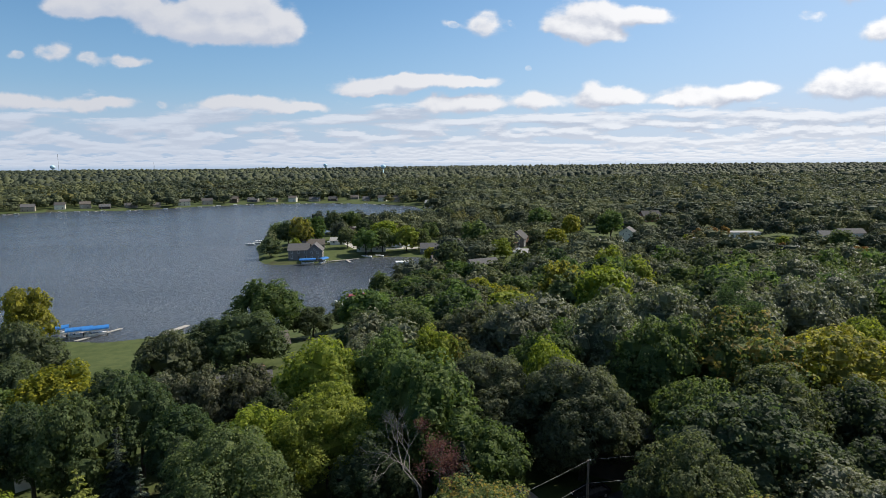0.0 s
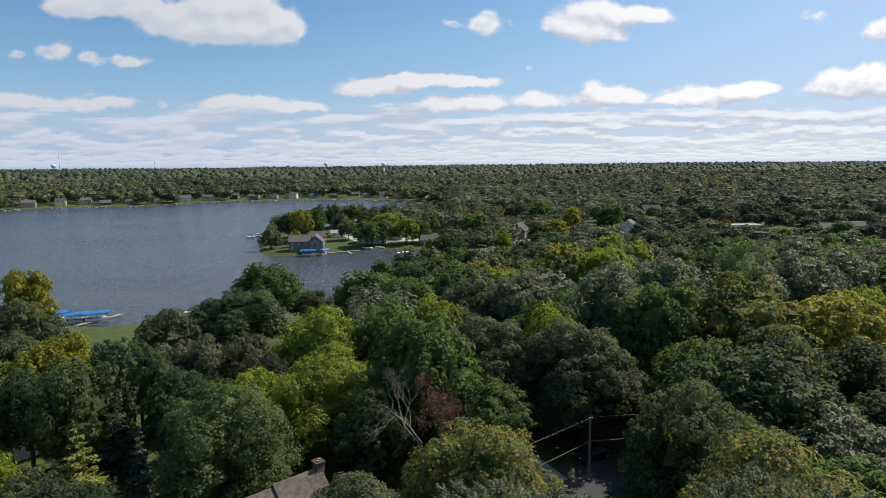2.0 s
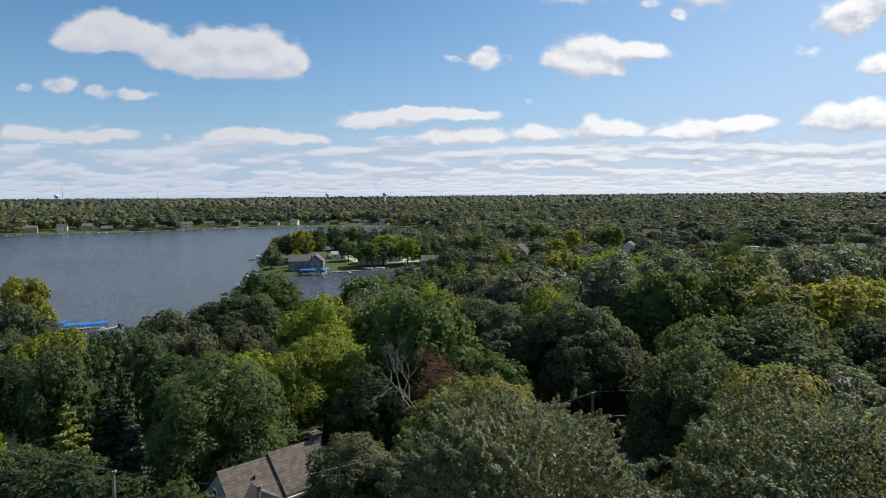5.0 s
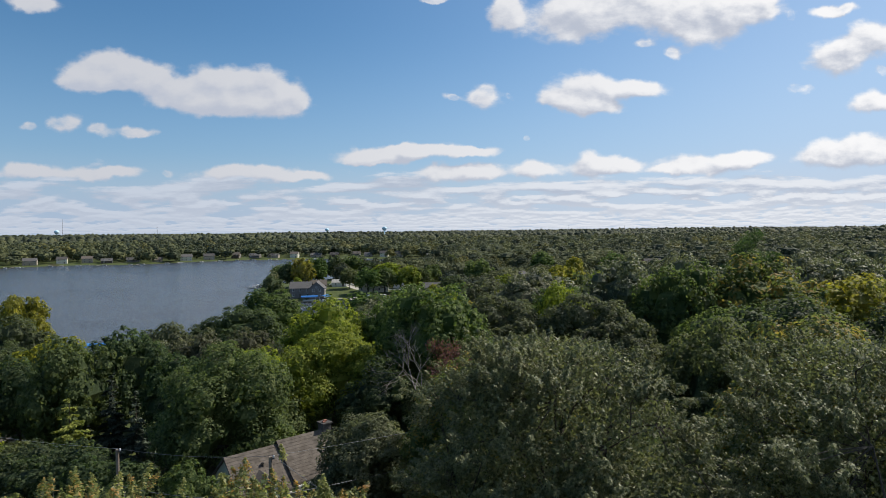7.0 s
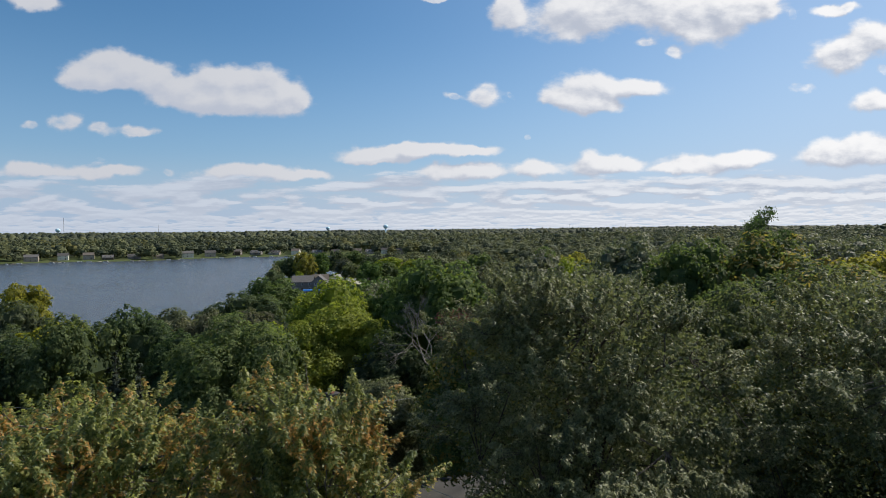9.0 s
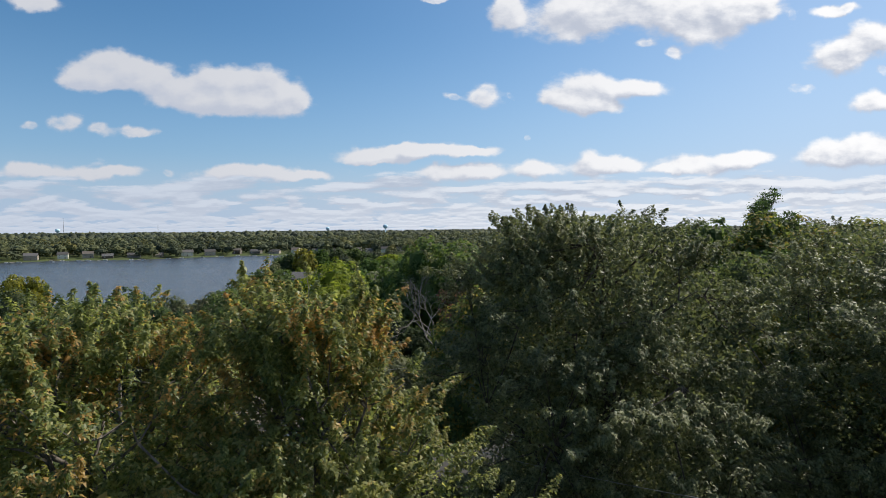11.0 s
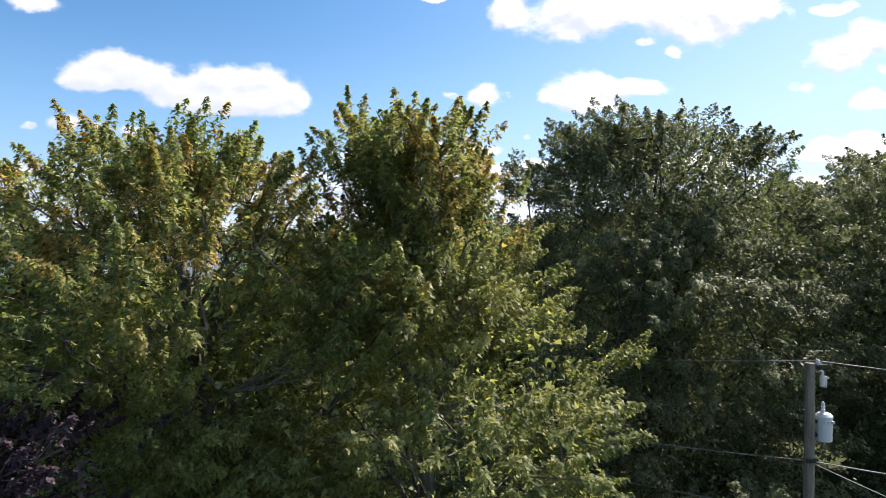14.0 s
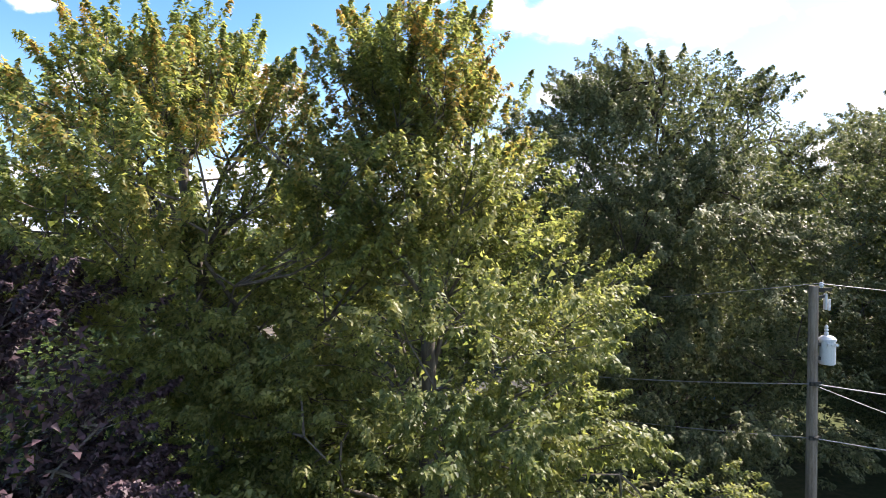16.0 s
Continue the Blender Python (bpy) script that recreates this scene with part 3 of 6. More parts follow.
def smooth(lo, hi, v):
    t = np.clip((v - lo) / (hi - lo), 0, 1)
    return t * t * (3 - 2 * t)


def shore_distance(x, y):
    """Metres from the lake's edge; below zero in the water."""
    x, y = np.asarray(x, float), np.asarray(y, float)
    best, inside = np.full(x.shape, 1e9), np.zeros(x.shape, bool)
    for (ax, ay), (bx, by) in zip(LAKE, np.roll(LAKE, -1, 0)):
        t = np.clip(((x - ax) * (bx - ax) + (y - ay) * (by - ay)) / ((bx - ax) ** 2 + (by - ay) ** 2), 0, 1)
        best = np.minimum(best, np.hypot(x - ax - t * (bx - ax), y - ay - t * (by - ay)))
        with np.errstate(divide="ignore", invalid="ignore"):
            inside ^= ((ay > y) != (by > y)) & (x < (bx - ax) * (y - ay) / (by - ay) + ax)
    return np.where(inside, -best, best)


def wobble(x, y, scale, seed=0.0):
    x, y = np.asarray(x, float) / scale + seed, np.asarray(y, float) / scale + seed * 1.7
    return (np.sin(x * 1.3 + 0.7 * np.sin(y * 1.1)) + np.sin(y * 1.7 + 1.3 * np.sin(x * 0.6)) + np.sin((x + y) * 0.7 + 2.0)) / 3


def land(x, y):
    x, y = np.asarray(x, float), np.asarray(y, float)
    sd = shore_distance(x, y)
    hill = smooth(-95, 18, x) * smooth(270, 80, y) * smooth(0, 60, sd)
    away = np.hypot(x, y)
    far = smooth(800, 4600, away)
    z = 0.9 * smooth(0, 3, sd) + 1.4 * smooth(6, 45, sd) + 11.6 * hill + 6.0 * smooth(60, 500, sd) * smooth(500, 1300, y)
    z = z + far * (14 + 8.0 * wobble(x, y, 420, 2.0)) + smooth(700, 1500, away) * 5.0 * wobble(x * 0.5, y, 210, 4.0) + smooth(300, 1500, away) * smooth(0, 200, sd) * 2.5 * wobble(x, y, 130, 5.0) + smooth(20, 80, sd) * 0.25 * wobble(x, y, 14)
    return np.where(sd > 0, z, np.maximum(sd * 0.25, -3.0))


def land_at(x, y):
    return float(land(np.array([x]), np.array([y]))[0])


def build_ground():
    rings = 3.0 * (4950.0 / 3.0) ** (np.arange(200) / 199.0)
    front = np.linspace(radians(42), radians(138), 280)
    rest = np.linspace(radians(138), radians(402), 80)[1:-1]
    turns = np.concatenate([front, rest])
    r, a = np.meshgrid(rings, turns, indexing="ij")
    x, y = r * np.cos(a), r * np.sin(a)
    z = land(x, y)
    rows, cols = x.shape
    verts = np.stack([x, y, z], -1).reshape(-1, 3)
    middle = np.array([[0, 0, land_at(0, 0)]])
    i, j = np.meshgrid(np.arange(rows - 1), np.arange(cols), indexing="ij")
    k = (j + 1) % cols
    faces = np.stack([i * cols + j, (i + 1) * cols + j, (i + 1) * cols + k, i * cols + k], -1).reshape(-1, 4).tolist()
    faces += [(rows * cols, c, (c + 1) % cols) for c in range(cols)]
    mesh = bpy.data.meshes.new("ground")
    mesh.from_pydata(np.vstack([verts, middle]).tolist(), [], faces)
    mesh.polygons.foreach_set("use_smooth", [True] * len(mesh.polygons))
    ob = link_mesh("ground", mesh, GROUND)
    tagged(ob, "rolling grassy land sloping down to the lake", "ground", kind="structure")


def build_water():
    bm = bmesh.new()
    xs, ys = np.linspace(-1400, 60, 30), np.linspace(100, 900, 18)
    grid = [[bm.verts.new((x, y, 0.0)) for y in ys] for x in xs]
    for a, b in zip(grid, grid[1:]):
        for k in range(len(ys) - 1):
            bm.faces.new((a[k], b[k], b[k + 1], a[k + 1]))
    tagged(part("water", bm, WATER), "grey-blue lake water with small wind ripples", "lake", kind="structure")


build_ground()
build_water()


# ---------------------------------------------------------------- trees
def limb_line(rng, start, end, bend=0.12, steps=4):
    start, end = np.array(start, float), np.array(end, float)
    size = np.linalg.norm(end - start)
    pts = []
    for k in range(steps + 1):
        t = k / steps
        p = start + (end - start) * t + rng.normal(size=3) * size * bend * math.sin(math.pi * t) * 0.6
        p[2] += size * 0.10 * math.sin(math.pi * t)
        pts.append(tuple(p))
    return pts


def blob(rng, centres, radii, squash=0.85, rough=0.16, sides=6, rings=4):
    """Closed lumps of foliage, one round each centre, as an array of quads (n, 4, 3)."""
    a = (np.arange(sides) / sides * math.tau)[None, :] + np.zeros((rings + 1, 1))
    b = (np.arange(rings + 1) / rings * math.pi)[:, None] + np.zeros((1, sides))
    ball = np.stack([np.sin(b) * np.cos(a), np.sin(b) * np.sin(a), np.cos(b) * squash], -1)
    n = len(centres)
    bumps = 1 + rng.uniform(-rough, rough, (n, rings + 1, sides))
    bumps[:, 0], bumps[:, -1] = 1.0, 1.0
    pts = centres[:, None, None, :] + ball[None] * (radii[:, None, None] * bumps)[..., None]
    nxt = np.roll(pts, -1, axis=2)
    return np.stack([pts[:, :-1], pts[:, 1:], nxt[:, 1:], nxt[:, :-1]], axis=3).reshape(-1, 4, 3)


def broadleaf(rng, height, radius, base, lobes, leaves, size, tufts=9, lobe=0.34, wide_at=0.40, slim=0.75, calm=1.0, fine=(6, 4)):
    """Crown leaf quads and trunk mesh of a broadleaved tree at the origin: limbs carry lobes, lobes carry tufts, tufts carry leaves.
    calm: how evenly the leaves of a tuft face outwards."""
    deep = height - base
    mid = np.array([0, 0, base + deep * wide_at])
    centres, radii = [], []
    for k in range(lobes):
        t = (k + 0.5) / lobes
        up = 1 - 1.62 * t
        ring = math.sqrt(max(0.0, 1 - up * up))
        turn = k * 2.39996 + rng.uniform(-0.5, 0.5)
        way = np.array([ring * math.cos(turn), ring * math.sin(turn), up])
        half = np.array([radius, radius, deep * (1 - wide_at) if up > 0 else deep * wide_at])
        centres.append(mid + way * half * rng.uniform(0.6, 0.86))
        radii.append(radius * lobe * rng.uniform(0.7, 1.2))
    centres, radii = np.array(centres), np.array(radii)
    span = np.array([radius, radius, deep * 0.5])
    tc, tr, tn = [], [], []
    for c, r in zip(centres, radii):
        out = unit((c - mid) / span)
        for j in range(tufts):
            t = 1 - 1.5 * (j + 0.5) / tufts
            ring = math.sqrt(max(0.0, 1 - t * t))
            turn = j * 2.39996 + rng.uniform(-0.4, 0.4)
            side = unit(np.cross(out, (0.31, 0.22, 0.9)))
            way = unit(out * t + (side * math.cos(turn) + np.cross(out, side) * math.sin(turn)) * ring + np.array([0, 0, 0.25]))
            p = c + way * r * rng.uniform(0.8, 1.0)
            inside = (np.linalg.norm(p - centres, axis=1) / radii).min()
            if inside < 0.7 or p[2] < base * 0.6:
                continue
            tc.append(p)
            tr.append(r * rng.uniform(0.26, 0.46))
            tn.append(way)
    tc, tr, tn = np.array(tc), np.array(tr), np.array(tn)
    which = rng.choice(len(tc), leaves, p=tr ** 2 / (tr ** 2).sum())
    way = unit(rng.normal(size=(leaves, 3)) + tn[which] * 0.75 + np.array([0, 0, 0.3]))
    place = tc[which] + way * (tr[which] * rng.uniform(0.6, 1.12, leaves))[:, None]
    normal = way * 0.8 * calm + tn[which] * 0.4 * calm + rng.normal(size=(leaves, 3)) * 0.34 + np.array([0, 0, 0.25])
    length = size * rng.uniform(0.6, 1.35, leaves)
    fit_z = (height - base) / (np.quantile(place[:, 2], 0.9995) - base)
    fit_r = radius / np.quantile(np.hypot(place[:, 0], place[:, 1]), 0.94)
    grow = np.array([fit_r, fit_r, fit_z])
    place = (place - (0, 0, base)) * grow + (0, 0, base)
    centres = (centres - (0, 0, base)) * grow + (0, 0, base)
    quads = leaf_quads(rng, place, normal, length, length * slim * rng.uniform(0.8, 1.15, leaves), droop=0.15)
    # the dense inside of the crown, under the outer leaves
    inner = np.concatenate([blob(rng, centres, radii * fit_r * 0.74, 0.85, 0.16, *fine), blob(rng, mid[None] + np.array([[0, 0, deep * 0.12]]), np.array([radius * 0.62]), deep / radius * 0.42)])
    quads = np.concatenate([quads, inner])
    bm = bmesh.new()
    girth = height * 0.017 + 0.05
    trunk = limb_line(rng, (0, 0, -0.4), (0.3, 0, base + deep * 0.45), 0.05)
    tube(bm, trunk, [girth * 1.25, girth, girth * 0.85, girth * 0.7, girth * 0.5], 7)
    for c in centres[rng.permutation(lobes)[:6]]:
        k = int(rng.integers(1, 4))
        tube(bm, limb_line(rng, trunk[k + 1], c, 0.14, 3), [girth * 0.5, girth * 0.34, girth * 0.2, girth * 0.07], 5)
    return quads, bm


def conifer(rng, height, radius, leaves, size, open_form=0.0):
    """Tiers of drooping boughs round a straight stem."""
    tiers = int(height * (1.5 - open_form * 0.6))
    place, normal, axis = [], [], []
    bm = bmesh.new()
    girth = height * 0.012 + 0.04
    tube(bm, [(0, 0, -0.3), (0, 0, height * 0.5), (0, 0, height * 0.98)], [girth, girth * 0.6, 0.015], 6)
    boughs = []
    for k in range(tiers):
        t = (k + 0.4) / tiers
        z = height * (0.07 + 0.93 * t)
        reach = radius * (1 - t) ** 0.85 * rng.uniform(0.8, 1.15) + 0.12
        for j in range(max(4, int(9 * (1 - t) + 3))):
            turn = rng.uniform(0, math.tau)
            boughs.append((z + rng.uniform(-0.2, 0.2), turn, reach * rng.uniform(0.7, 1.15)))
    total = sum(b[2] for b in boughs)
    for z, turn, reach in boughs:
        n = max(3, int(leaves * reach / total))
        s = rng.uniform(0.1, 1.0, n) ** 0.7
        way = np.array([math.cos(turn), math.sin(turn), 0])
        across = np.array([-way[1], way[0], 0])
        drop = -0.28 * reach * s ** 1.3 + 0.12 * reach * s ** 3
        spread = rng.normal(size=n) * 0.16 * reach * (1.1 - 0.6 * s)
        place.append(way * (s * reach)[:, None] + across * spread[:, None] + np.array([0, 0, 1]) * (z + drop + rng.normal(size=n) * 0.05)[:, None])
        normal.append(np.tile(np.array([0, 0, 1.0]), (n, 1)) + way * 0.25 + rng.normal(size=(n, 3)) * 0.35)
        axis.append(np.tile(way, (n, 1)) + rng.normal(size=(n, 3)) * 0.45)
    place, normal, axis = np.concatenate(place), np.concatenate(normal), np.concatenate(axis)
    length = size * rng.uniform(0.7, 1.3, len(place))
    return leaf_quads(rng, place, normal, length, length * 0.42, 0.1, axis), bm


KINDS = {
    # kind: (material, build, label)
    "oak": ("silver_oak", dict(height=16, radius=6.8, base=2.6, lobes=30), "tall dark green oak with glossy leaves and a broad crown"),
    "tinged": ("oak_tinged", dict(height=15, radius=6.4, base=2.4, lobes=26), "green tree with orange-tinged leaf tips in early autumn"),
    "green": ("green", dict(height=14, radius=6.0, base=2.2, lobes=24), "full green broadleaf tree with a rounded crown"),
    "deep": ("deep", dict(height=15, radius=6.0, base=2.2, lobes=22), "dark green broadleaf tree with a dense crown"),
    "fresh": ("fresh", dict(height=13, radius=6.0, base=1.8, lobes=26), "fresh green tree with feathery layered foliage"),
    "bright": ("bright", dict(height=13, radius=6.0, base=1.8, lobes=26), "bright yellow-green tree with a dense domed crown"),
    "yellow": ("yellow", dict(height=13, radius=5.6, base=1.8, lobes=22), "tree turning yellow in early autumn"),
    "olive": ("olive", dict(height=13, radius=6.0, base=1.8, lobes=22), "olive green broadleaf tree with a loose crown"),
    "grey": ("grey", dict(height=13, radius=5.8, base=2.0, lobes=22), "grey-green broadleaf tree with a full crown"),
    "gold": ("gold", dict(height=8, radius=3.4, base=2.0, lobes=14), "small tree with golden autumn leaves"),
    "willow": ("willow", dict(height=12, radius=6.0, base=0.8, lobes=18), "loose olive-grey willow by the water"),
    "russet": ("purple", dict(height=9, radius=4.0, base=1.5, lobes=16), "small dark red-leaved tree"),
}
TEMPLATES = {}
TREES = []          # (x, y, radius) of all single trees
CLEAR = [(-70, 152, 30), (-95, 162, 24), (12, 72, 4), (-62, 366, 14), (-52, 352, 8), (-88, 332, 12)]          # (x, y, radius) kept free of trees
# leaves, leaf length, tufts on a lobe
DETAIL = {0: (26000, 0.25, 20), 1: (7500, 0.40, 14), 2: (2000, 0.72, 9)}


def tree(kind, x, y, height, detail, radius=0.0, turn=None, rng=np.random.default_rng(5)):
    """One tree on the ground at x, y. detail: 0 close, 1 middle, 2 far."""
    turn = rng.uniform(0, 360) if turn is None else turn
    variant = int(rng.integers(0, 3 if detail else 2))
    key = (kind, detail, variant)
    leaf, form, label = KINDS[kind]
    tall = form["height"]
    s = height / tall
    wide = s if not radius else radius / form["radius"]
    m = Matrix.LocRotScale((x, y, land_at(x, y) - 0.05), Euler((0, 0, radians(turn))), (wide, wide, s))
    TREES.append((x, y, form["radius"] * wide))
    if key in TEMPLATES:
        first, scale = TEMPLATES[key]
        return copy_thing(first, m @ Matrix.Diagonal((1 / scale[0], 1 / scale[1], 1 / scale[2], 1)))
    build = np.random.default_rng(sum(map(ord, kind)) * 10 + detail * 3 + variant)
    count, size, tufts = DETAIL[detail]
    quads, bm = broadleaf(build, leaves=count, size=size, tufts=tufts, fine=(6, 4) if detail < 2 else (5, 3), **form)
    ob = thing("tree", Matrix.Identity(4), label, "tree", "trees of the wooded hill")
    part("trunk", bm, BARK, ob)
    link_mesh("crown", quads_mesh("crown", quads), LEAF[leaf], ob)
    ob.matrix_world = m
    TEMPLATES[key] = (ob, (wide, wide, s))
    return ob


CONIFERS = {"spruce": ("spruce", "dark narrow spruce with drooping boughs", 0.0), "blue_spruce": ("blue_spruce", "grey-blue spruce with tiered boughs", 0.0),
            "pine": ("pine", "yellow-green pine with open feathery tiers", 0.4)}


def conifer_tree(kind, x, y, height, radius):
    leaf, label, loose = CONIFERS[kind]
    rng = np.random.default_rng(int(abs(x * 13 + y * 7)))
    quads, bm = conifer(rng, height, radius, 9000, 0.42, loose)
    ob = thing("conifer", pose(x, y, land_at(x, y) - 0.05), label, "conifer", "conifers among the trees")
    part("trunk", bm, BARK, ob)
    link_mesh("crown", quads_mesh("crown", quads), LEAF[leaf], ob)
    TREES.append((x, y, radius))
    return ob


def top(kind, x, y, z, radius=0.0, detail=1):
    """A tree whose crown reaches the height z above the lake."""
    return tree(kind, x, y, z - land_at(x, y), detail, radius)


# ---------------------------------------------------------------- the closest trees
def spray_tree(rng, trunk, profile, sprays, per_spray, leaf, upright=0.6, length=1.25, limbs=26, width=0.42, branches=None, girth=0.24, fat=0.23, deep=0.55, gather=0.6, filling=4000):
    """Leaf quads and branch mesh of a tree seen from close by. trunk: its line of points; profile: (height, centre x, centre y, radius)
    of the crown from the bottom up. Every spray is a tapering shoot set with hanging leaves."""
    heights = np.array([p[0] for p in profile])
    cx, cy, cr = (np.array([p[k] for p in profile]) for k in (1, 2, 3))
    bm = bmesh.new()
    trunk = np.array(trunk, float)
    girth = np.linspace(girth, girth * 0.4, len(trunk))
    tube(bm, [tuple(p) for p in trunk], list(girth), 8)

    def axis_at(z):
        return np.array([np.interp(z, trunk[:, 2], trunk[:, 0]), np.interp(z, trunk[:, 2], trunk[:, 1]), min(z, trunk[-1, 2])])

    weight = cr[:-1] + cr[1:]
    weight = weight * np.diff(heights)
    nodes = []
    for k in range(limbs):
        zone = rng.choice(len(weight), p=weight / weight.sum())
        z = rng.uniform(heights[zone], heights[zone + 1])
        r = np.interp(z, heights, cr)
        turn = k * 2.39996 + rng.uniform(-0.3, 0.3)
        end = np.array([np.interp(z, heights, cx) + r * 0.72 * math.cos(turn), np.interp(z, heights, cy) + r * 0.72 * math.sin(turn), z])
        reach = np.hypot(*(end - axis_at(z))[:2])
        start = axis_at(max(trunk[1, 2], z - 0.9 * reach - rng.uniform(0.3, 1.2)))
        line = np.array(limb_line(rng, start, end, 0.10, 5))
        thick = 0.035 + 0.012 * reach
        branches.append(bmesh.new())
        tube(branches[-1], [tuple(p) for p in line], [thick, thick * 0.8, thick * 0.62, thick * 0.46, thick * 0.32, thick * 0.16], 6)
        nodes += [line[j] for j in (2, 3, 4, 5)]
    nodes = np.array(nodes)
    twigs = bmesh.new()
    place, normal, axis = [], [], []
    per_bough = 12
    for b in range(sprays // per_bough):
        zone = rng.choice(len(weight), p=weight / weight.sum())
        z = rng.uniform(heights[zone], heights[zone + 1]) if b > sprays / per_bough * 0.065 else heights[-1] - rng.uniform(0.0, 0.12) * (heights[-1] - heights[0])
        r = np.interp(z, heights, cr)
        turn = rng.uniform(0, math.tau)
        lump = 1 + 0.12 * math.sin(turn * 3 + z * 1.1) + 0.09 * math.sin(turn * 5 - z * 1.7)
        share = (rng.uniform(0.8, 1.0) if b % 10 < 7 else rng.uniform(deep, 0.75)) * lump
        ahead = np.array([math.cos(turn), math.sin(turn), 0.0])
        head = np.array([np.interp(z, heights, cx), np.interp(z, heights, cy), z]) + ahead * r * share
        rise = (z - heights[0]) / (heights[-1] - heights[0])
        lean = ahead * (1.05 - upright * rise) + np.array([0, 0, upright * (0.12 + 1.75 * rise ** 2.2)])
        lean = lean / np.linalg.norm(lean)
        near = nodes[np.argmin(np.linalg.norm(nodes - (head - lean * length * 1.6), axis=1))]
        fork = head - lean * length * 1.25
        tube(twigs, [tuple(near), tuple(near * 0.45 + fork * 0.55 + rng.normal(size=3) * 0.08), tuple(fork), tuple(head - lean * length * 0.4)], [0.03, 0.024, 0.018, 0.006], 4)
        for k in range(per_bough):
            spread = np.clip(rng.normal(size=3), -1.5, 1.5) * np.array([1, 1, 0.55]) * length * gather
            spread -= lean * abs(rng.normal()) * length * 0.35
            tip = head + spread
            way = lean + unit(spread) * 0.45 + rng.normal(size=3) * 0.2
            way = way / np.linalg.norm(way)
            size = length * rng.uniform(0.5, 0.95)
            foot = tip - way * size
            if k % 3 == 0:
                tube(twigs, [tuple(fork), tuple(foot * 0.7 + fork * 0.3 + rng.normal(size=3) * 0.05), tuple(tip)], [0.013, 0.009, 0.003], 3)
            n = per_spray
            s = rng.uniform(0.0, 1.0, n) ** 0.8
            round_ = rng.normal(size=(n, 3))
            round_ = unit(round_ - (round_ @ way)[:, None] * way)
            wide = size * fat * (1.08 - s) ** 0.7 * rng.uniform(0.3, 1.0, n)
            curve = np.array([0, 0, -1.0]) * (0.16 * size * s ** 2 * (1 - rise))[:, None]
            place.append(foot + way * (s * size)[:, None] + round_ * wide[:, None] + curve)
            axis.append(round_ * 0.7 + way * 0.55 + np.array([0, 0, -0.55]) + rng.normal(size=(n, 3)) * 0.35)
            normal.append(round_ * 0.35 + lean * 0.3 + np.array([0, 0, 0.9]) + rng.normal(size=(n, 3)) * 0.4)
    # shaded leaves deep inside
    n = filling
    zone = rng.choice(len(weight), n, p=weight / weight.sum())
    z = rng.uniform(heights[zone], heights[zone + 1])
    turn, reach = rng.uniform(0, math.tau, n), np.sqrt(rng.uniform(0.04, 0.62, n)) * np.interp(z, heights, cr)
    place.append(np.stack([np.interp(z, heights, cx) + np.cos(turn) * reach, np.interp(z, heights, cy) + np.sin(turn) * reach, z - 0.3], -1))
    axis.append(rng.normal(size=(n, 3)))
    normal.append(rng.normal(size=(n, 3)) + (0, 0, 0.7))
    place, normal, axis = np.concatenate(place), np.concatenate(normal), np.concatenate(axis)
    size = leaf * rng.uniform(0.6, 1.25, len(place))
    size[len(size) - filling:] *= 1.4
    leaves = leaf_quads(rng, place, normal, size, size * width * rng.uniform(0.8, 1.2, len(place)), 0.25, axis, fold=0.0)
    # small leaves: broad at the stalk, pointed at the tip
    leaves = leaves[:, (1, 2, 3)] - (leaves[:, 2:3] - leaves[:, 0:1]) * np.array([0.45, 0.0, 0.45])[None, :, None]
    return leaves, bm, twigs


def close_tree(name, x, y, leaves, bm, leaf, bark, label, category="tree", branches=(), twigs=None):
    ob = thing(name, pose(x, y, land_at(x, y) - 0.05), label, category)
    part("trunk", bm, bark, ob, smooth=True)
    for b in branches:
        part("branch", b, bark, ob, smooth=True)
    if twigs is not None:
        tagged(part("brushwood", twigs, bark, ob), kind="stuff")
    link_mesh("crown", tris_mesh("crown", leaves), LEAF[leaf], ob)
    TREES.append((x, y, 5.0))
    return ob


